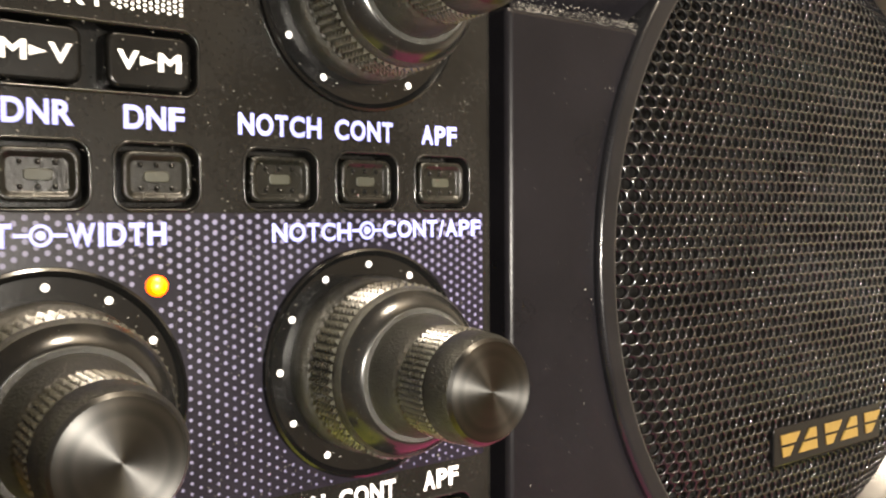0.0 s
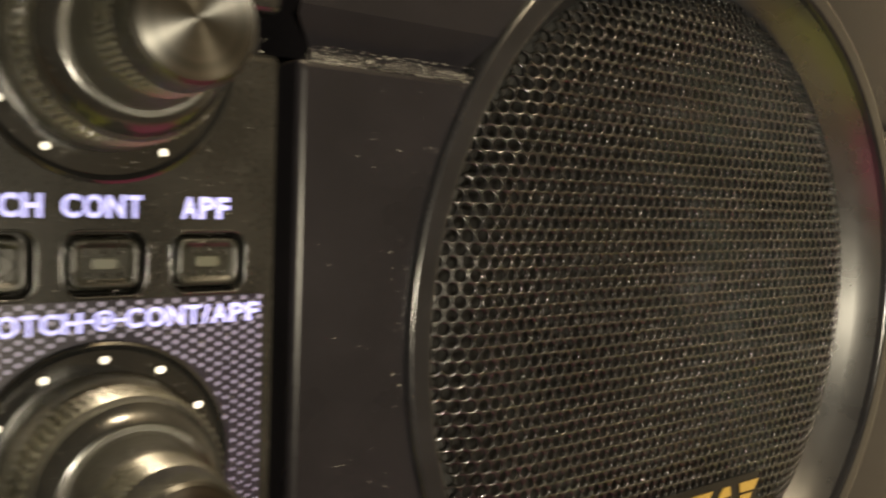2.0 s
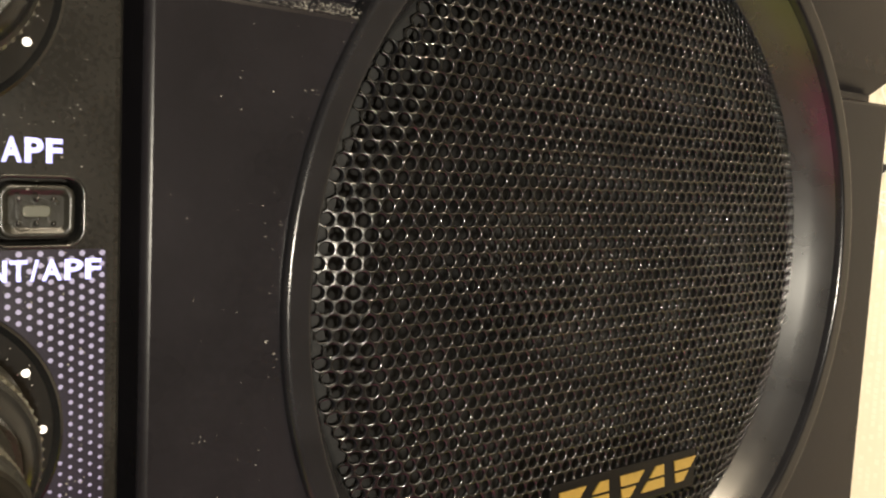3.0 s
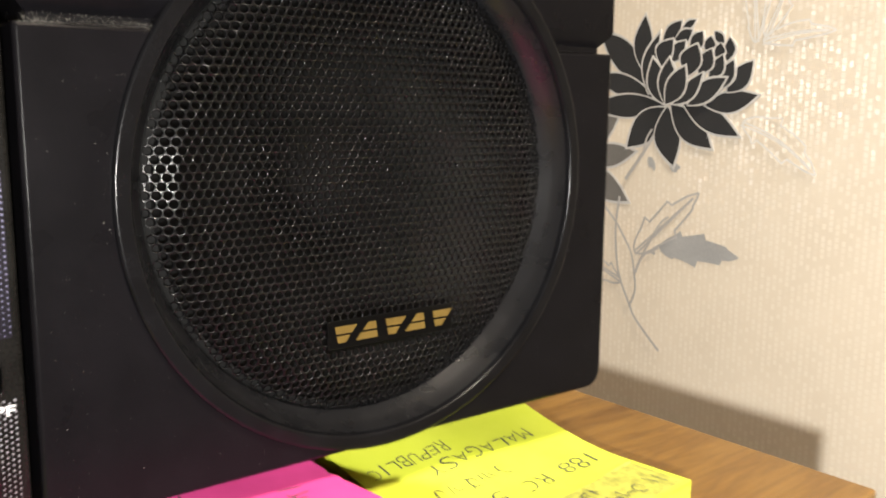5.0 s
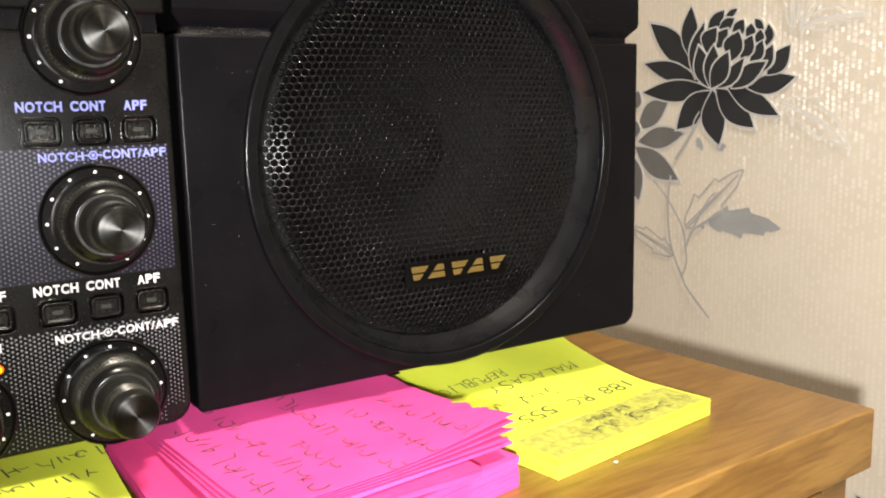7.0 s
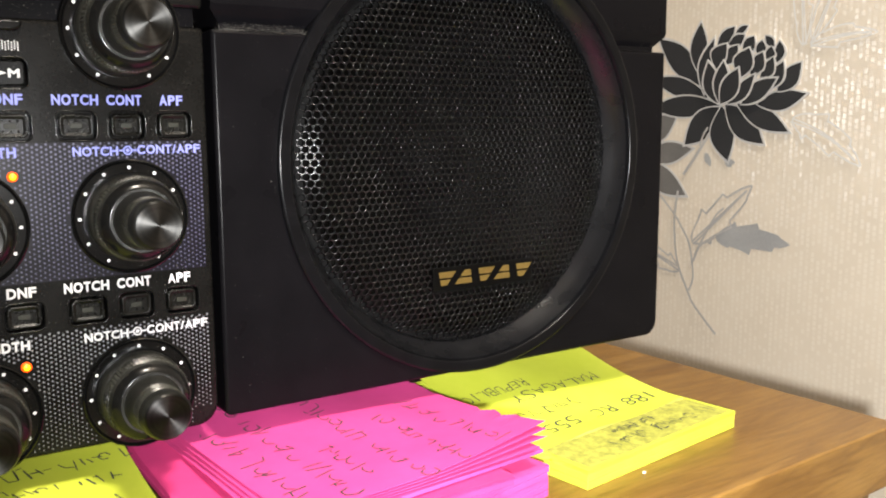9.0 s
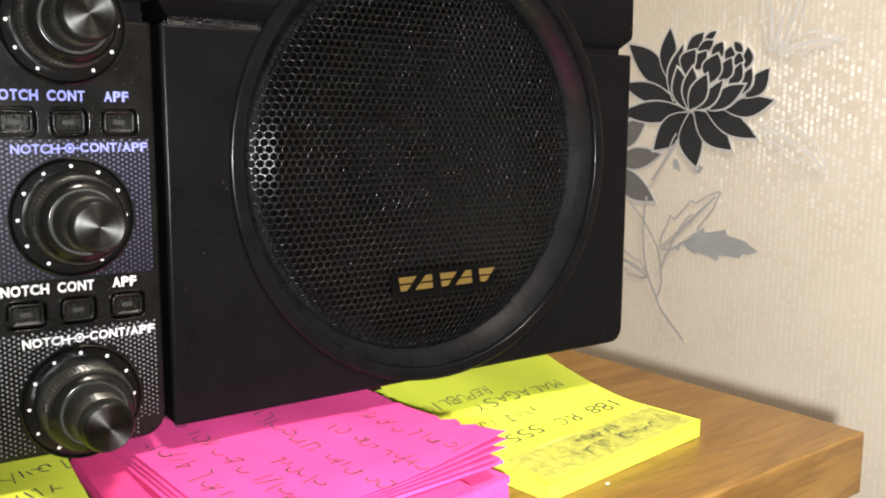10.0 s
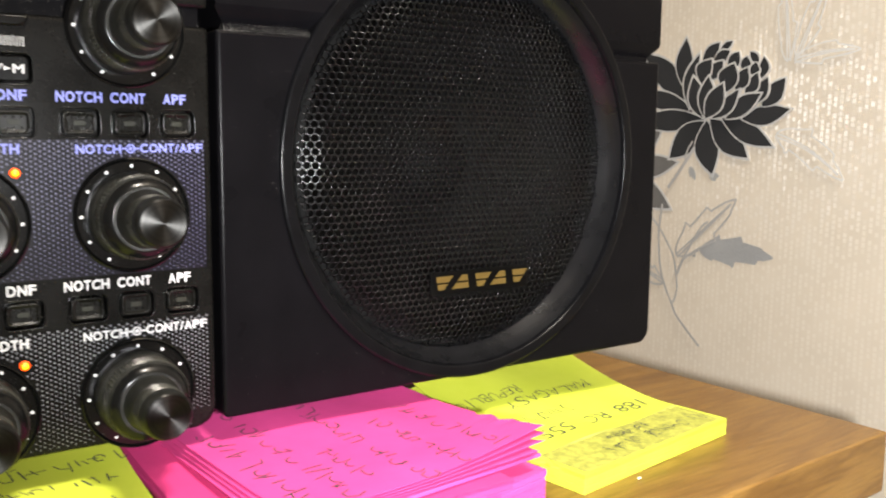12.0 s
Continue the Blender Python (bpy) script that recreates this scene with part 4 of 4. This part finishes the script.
def note_sheet(name, w, d, base, rise, start, material, parent, ragged=0.0, torn=0.0, lift=0.0):
    """One sheet: flat along its glued front, curling up towards its back. Local: x across, y back."""
    nx, ny = 14, 26
    verts, faces = [], []
    for j in range(ny + 1):
        v = d * j / ny
        for i in range(nx + 1):
            u = w * i / nx
            z = sheet_z(u, v, w, d, base, rise, start, lift)
            e = ragged * max(-0.3, noise.noise((base * 900, v * 230, 3.1))) * (1.6 if 0.010 < v < 0.045 else 0.08) if i == 0 else 0.0
            if i == nx and torn:
                e = torn * noise.noise((base * 700, v * 260, 8.4)) * (1.5 if v < 0.026 else 0.25)
            verts.append((u + e, v, z))
    for j in range(ny):
        for i in range(nx):
            a = j * (nx + 1) + i
            faces.append((a, a + 1, a + nx + 2, a + nx + 1))
    k = len(verts)
    verts += [(x, y, z - 0.00012) for x, y, z in verts]
    faces += [tuple(q + k for q in reversed(f)) for f in faces]
    rim = [i for i in range(nx + 1)] + [j * (nx + 1) + nx for j in range(1, ny + 1)] + [ny * (nx + 1) + i for i in range(nx - 1, -1, -1)] + [j * (nx + 1) for j in range(ny - 1, 0, -1)]
    for a, b in zip(rim, rim[1:] + rim[:1]):
        faces.append((a, a + k, b + k, b))
    return under(new(name, mesh_of(name, verts, faces, material, smooth=False)), parent)


def words(parent, lines, w, d, base, rise, start, seed=1, across=False, proud=0.0, lift=0.0):
    """Unreadable handwriting: rows of thin plain bars. lines: v, u from, u to, height; across: the rows run from front to back."""
    rnd = random.Random(seed)
    verts, faces = [], []

    def bar(p, q, t):
        dx, dy = q[0] - p[0], q[1] - p[1]
        ln = math.hypot(dx, dy) or 1.0
        ox, oy = -dy / ln * t, dx / ln * t
        k = len(verts)
        for px, py in ((p[0] - ox, p[1] - oy), (p[0] + ox, p[1] + oy), (q[0] + ox, q[1] + oy), (q[0] - ox, q[1] - oy)):
            if across:
                px, py = w - py, px
            verts.append((px, py, sheet_z(px, py, w, d, base, rise, start, lift) + 0.00015 + (proud if py < 0.020 else 0.0) + 0.000004 * (len(faces) % 12)))
        faces.append((k, k + 1, k + 2, k + 3))

    for v, u0, u1, h in lines:
        u = u0
        while u < u1:
            for _ in range(rnd.randint(4, 8)):
                tall = rnd.uniform(0.35, 1.0) * h
                lean = rnd.uniform(-0.30, 0.25) * h
                y = v + rnd.uniform(-0.12, 0.12) * h
                if rnd.random() < 0.28:
                    wide, thick = rnd.uniform(0.24, 0.36) * h, rnd.uniform(0.00016, 0.00023)
                    ring = [(u + wide * math.cos(1.047 * k), y + tall * 0.42 * math.sin(1.047 * k)) for k in range(6)]
                    for k in range(rnd.choice((3, 4, 5))):
                        bar(ring[k], ring[(k + 1) % 6], thick)
                    u += h * rnd.uniform(0.62, 0.80)
                    continue
                bar((u, y - tall / 2), (u + lean, y + tall / 2), rnd.uniform(0.00016, 0.00025))
                if rnd.random() < 0.55:
                    end = y + rnd.choice((-0.5, 0.5, 0.0)) * tall
                    bar((u, end), (u + rnd.uniform(0.2, 0.45) * h, end + rnd.uniform(-0.15, 0.15) * h), rnd.uniform(0.00015, 0.00022))
                u += h * rnd.uniform(0.30, 0.52)
                if u > u1:
                    break
            u += h * 0.5
    if faces:
        tagged(under(new("writing", mesh_of("writing", verts, faces, INK)), parent), "dark ink writing", kind="stuff")


def handwritten(parent, text, u0, u1, v, h, w, d, base, rise, start, seed):
    """Readable pen capitals that run from right to left, upside down on their sheet."""
    rnd = random.Random(seed)
    step = (u1 - u0) / len(text)
    for k, letter in enumerate(text):
        if letter == " ":
            continue
        cu = bpy.data.curves.new("letter", "FONT")
        cu.body, cu.offset = letter, -0.018
        tmp = new("letter", cu)
        dg = bpy.context.evaluated_depsgraph_get()
        dg.update()
        me = bpy.data.meshes.new_from_object(tmp.evaluated_get(dg))
        bpy.data.objects.remove(tmp)
        tilt, grow, drop = rnd.uniform(-0.15, 0.25), rnd.uniform(0.85, 1.15), rnd.uniform(-0.1, 0.1)
        xs = [q.co.x for q in me.vertices]
        mid, wide = (min(xs) + max(xs)) / 2, max(max(xs) - min(xs), 0.35)
        for q in me.vertices:
            s = (q.co.x - mid) / wide * step * 0.8 + (q.co.y - 0.35) * tilt * h
            u = u1 - (k + 0.5) * step - s
            y = v - ((q.co.y - 0.35) / 0.7 * grow + drop) * h
            q.co = (u, y, sheet_z(u, y, w, d, base, rise, start) + 0.0003)
        me.materials.clear()
        me.materials.append(INK)
        under(new("pen_letter", me), parent)


def pad(name, label, material, x, y, z, turn, d, height, block, sheets, rise, start, lines, glue=None, fan=0.0, ragged=0.0, seed=1, across=False, torn=0.0, lift=0.0):
    """A pad of square notes: a glued block, and looser sheets on it that curl and turn a little."""
    th = thing(name, label, "sticky notes", group="pads of sticky notes")
    th.matrix_basis = pose(x, y, z, 0, 0, turn)
    rnd = random.Random(seed)
    w = d
    n = max(1, round(block / 0.0018))
    for k in range(n):
        z0, z1 = block * k / n, block * (k + 1) / n
        j1, j2 = rnd.uniform(-0.0004, 0.0004), rnd.uniform(-0.0003, 0.0003)
        part("block", box(j1, w + j1, j2, d + j2, z0 + 0.00004, z1, 0.00012, 1), material, th)
    for k in range(sheets):
        f = (k + 1) / sheets
        o = note_sheet("sheet", w, d, block + (height - block) * f, rise * f ** 1.5, start, material, th, ragged * f, torn, lift * f)
        a = fan * (1 - f) * rnd.uniform(0.8, 1.1)
        o.matrix_basis = Matrix.Translation((w / 2, d, 0)) @ pose(0, 0, 0, 0, 0, a) @ Matrix.Translation((-w / 2, -d, 0))
    if glue:
        g = note_sheet("glue_strip", w - 0.004, 0.018, height + 0.0002, 0, 0.0179, glue, th)
        g.location = (0.002, 0.0012, 0)
        tagged(g, "see-through glued strip")
    words(th, lines, w, d, height, rise, start, seed, across, 0.0004 if glue else 0.0, lift)
    return th


W76 = 0.076
yellow_pad = pad("note_pad", "pad of bright yellow sticky notes curling up under the loudspeaker", YELLOW, 0.0908, -0.0443, ZD, 7.8, W76, 0.0057, 0.0045, 5, 0.012, 0.025,
    [(0.007, 0.022, 0.072, 0.006), (0.014, 0.030, 0.050, 0.004), (0.0395, 0.014, 0.044, 0.0052)],
    YELLOW_GLUE, ragged=0.006, seed=3)
for text, u0, u1, v, h in (("188 RC 555", 0.014, 0.071, 0.0290, 0.0062), ("MALAGASY", 0.020, 0.064, 0.0490, 0.0048), ("REPUBLIC", 0.004, 0.034, 0.0555, 0.0046)):
    handwritten(yellow_pad, text, u0, u1, v, h, W76, W76, 0.0057, 0.012, 0.025, len(text))
pad("note_pad", "thick pad of bright pink sticky notes beneath the loudspeaker", PINK, 0.0045, -0.0552, ZD, 10.7, W76, 0.0092, 0.0088, 2, 0.0008, 0.030, [], None, seed=5)
pad("note_pad", "few pink sticky notes lying across the pink pad", PINK_DEEP, -0.0150, -0.0500, ZD + 0.0105, 0.5, W76, 0.0026, 0.0016, 3, 0.003, 0.030, [], None, seed=8)
pad("note_pad", "loose pink sticky notes fanned on the pink pad", PINK, 0.0006, -0.0500, ZD + 0.0136, 6.0, W76, 0.0042, 0.0010, 4, 0.0030, 0.018,
    [(0.013, 0.003, 0.050, 0.0068), (0.026, 0.002, 0.036, 0.0062), (0.038, 0.001, 0.062, 0.0066), (0.049, 0.012, 0.030, 0.0060), (0.058, 0.004, 0.068, 0.0070), (0.069, 0.010, 0.052, 0.0070)],
    None, fan=-4.0, seed=7, across=True, torn=0.004, lift=0.0045)
pad("note_pad", "pad of yellow sticky notes under the transceiver", YELLOW, -0.0942, -0.0490, ZD, 0.0, W76, 0.0125, 0.0105, 5, 0.006, 0.020,
    [(0.030, 0.04, 0.072, 0.006), (0.041, 0.035, 0.072, 0.006), (0.052, 0.040, 0.070, 0.006), (0.062, 0.045, 0.074, 0.006)], None, seed=9)

# ---- dust and a crumb ----
def flecks(name, label, n, x0, x1, z0, z1, y, seed, keep, size=0.00014):
    rnd = random.Random(seed)
    verts, faces = [], []
    for _ in range(n):
        x, z = rnd.uniform(x0, x1), rnd.uniform(z0, z1)
        if not keep(x, z):
            continue
        s = size * rnd.uniform(0.3, 1.0) * (1.8 if rnd.random() < 0.06 else 1.0)
        a = rnd.uniform(0, 6.28)
        k = len(verts)
        m = rnd.choice((3, 4, 5))
        sq = rnd.uniform(0.4, 1.0)
        for i in range(m):
            b = 2 * math.pi * i / m
            px, pz = s * math.cos(b), s * sq * math.sin(b)
            verts.append((x + px * math.cos(a) - pz * math.sin(a), y - 0.00004, z + px * math.sin(a) + pz * math.cos(a)))
        faces.append(tuple(range(k, k + m)))
    return tagged(new(name, mesh_of(name, verts, faces, DUST)), label, "dust", kind="stuff")


flecks("dust", "specks of grey dust on the loudspeaker front", 900, 0.006, 0.160, 0.033, 0.127, YS, 4, lambda x, z: math.hypot(x - CX, z - CZ) > 0.066, 0.00013)
flecks("dust", "specks of grey dust on the transceiver panel", 2600, -0.075, -0.001, 0.034, 0.126, -0.00005, 6, lambda x, z: all(math.hypot(x - a, z - b) > 0.0145 for a, b in KNOBS), 0.00012)
flecks("dust", "line of grey dust in the groove of the loudspeaker", 750, 0.0045, 0.0305, 0.1285, 0.1306, YS + 0.0003, 14, lambda x, z: z < 0.1296 or math.sin(x * 4000) * math.sin(z * 9000) > 0.2, 0.00014)
flecks("dust", "line of grey dust in the groove of the loudspeaker", 60, 0.139, 0.160, 0.1286, 0.1316, YS + 0.0004, 15, lambda x, z: True, 0.00013)
flecks("dust", "line of grey dust in the groove of the transceiver", 420, -0.075, 0.0005, 0.1288, 0.1325, 0.0006, 16, lambda x, z: math.hypot(x + 0.0174, z - 0.1274) > 0.014, 0.00013)
flecks("dust", "grey dust along the ring of the loudspeaker", 500, 0.018, 0.034, 0.085, 0.131, YS - 0.0002, 17, lambda x, z: 0.0654 < math.hypot(x - CX, z - CZ) < 0.0661, 0.00011)
bm = bmesh.new()
bmesh.ops.create_icosphere(bm, subdivisions=1, radius=0.0006)
for v in bm.verts:
    v.co.z *= 0.6
    v.co += Vector((noise.noise(v.co * 900) * 0.0002, 0, 0.00054))
crumb = tagged(part("crumb", bm, CRUMB, None), "tiny pale crumb on the oak top", "crumb")
crumb.location = (0.1121, -0.0449, ZD)
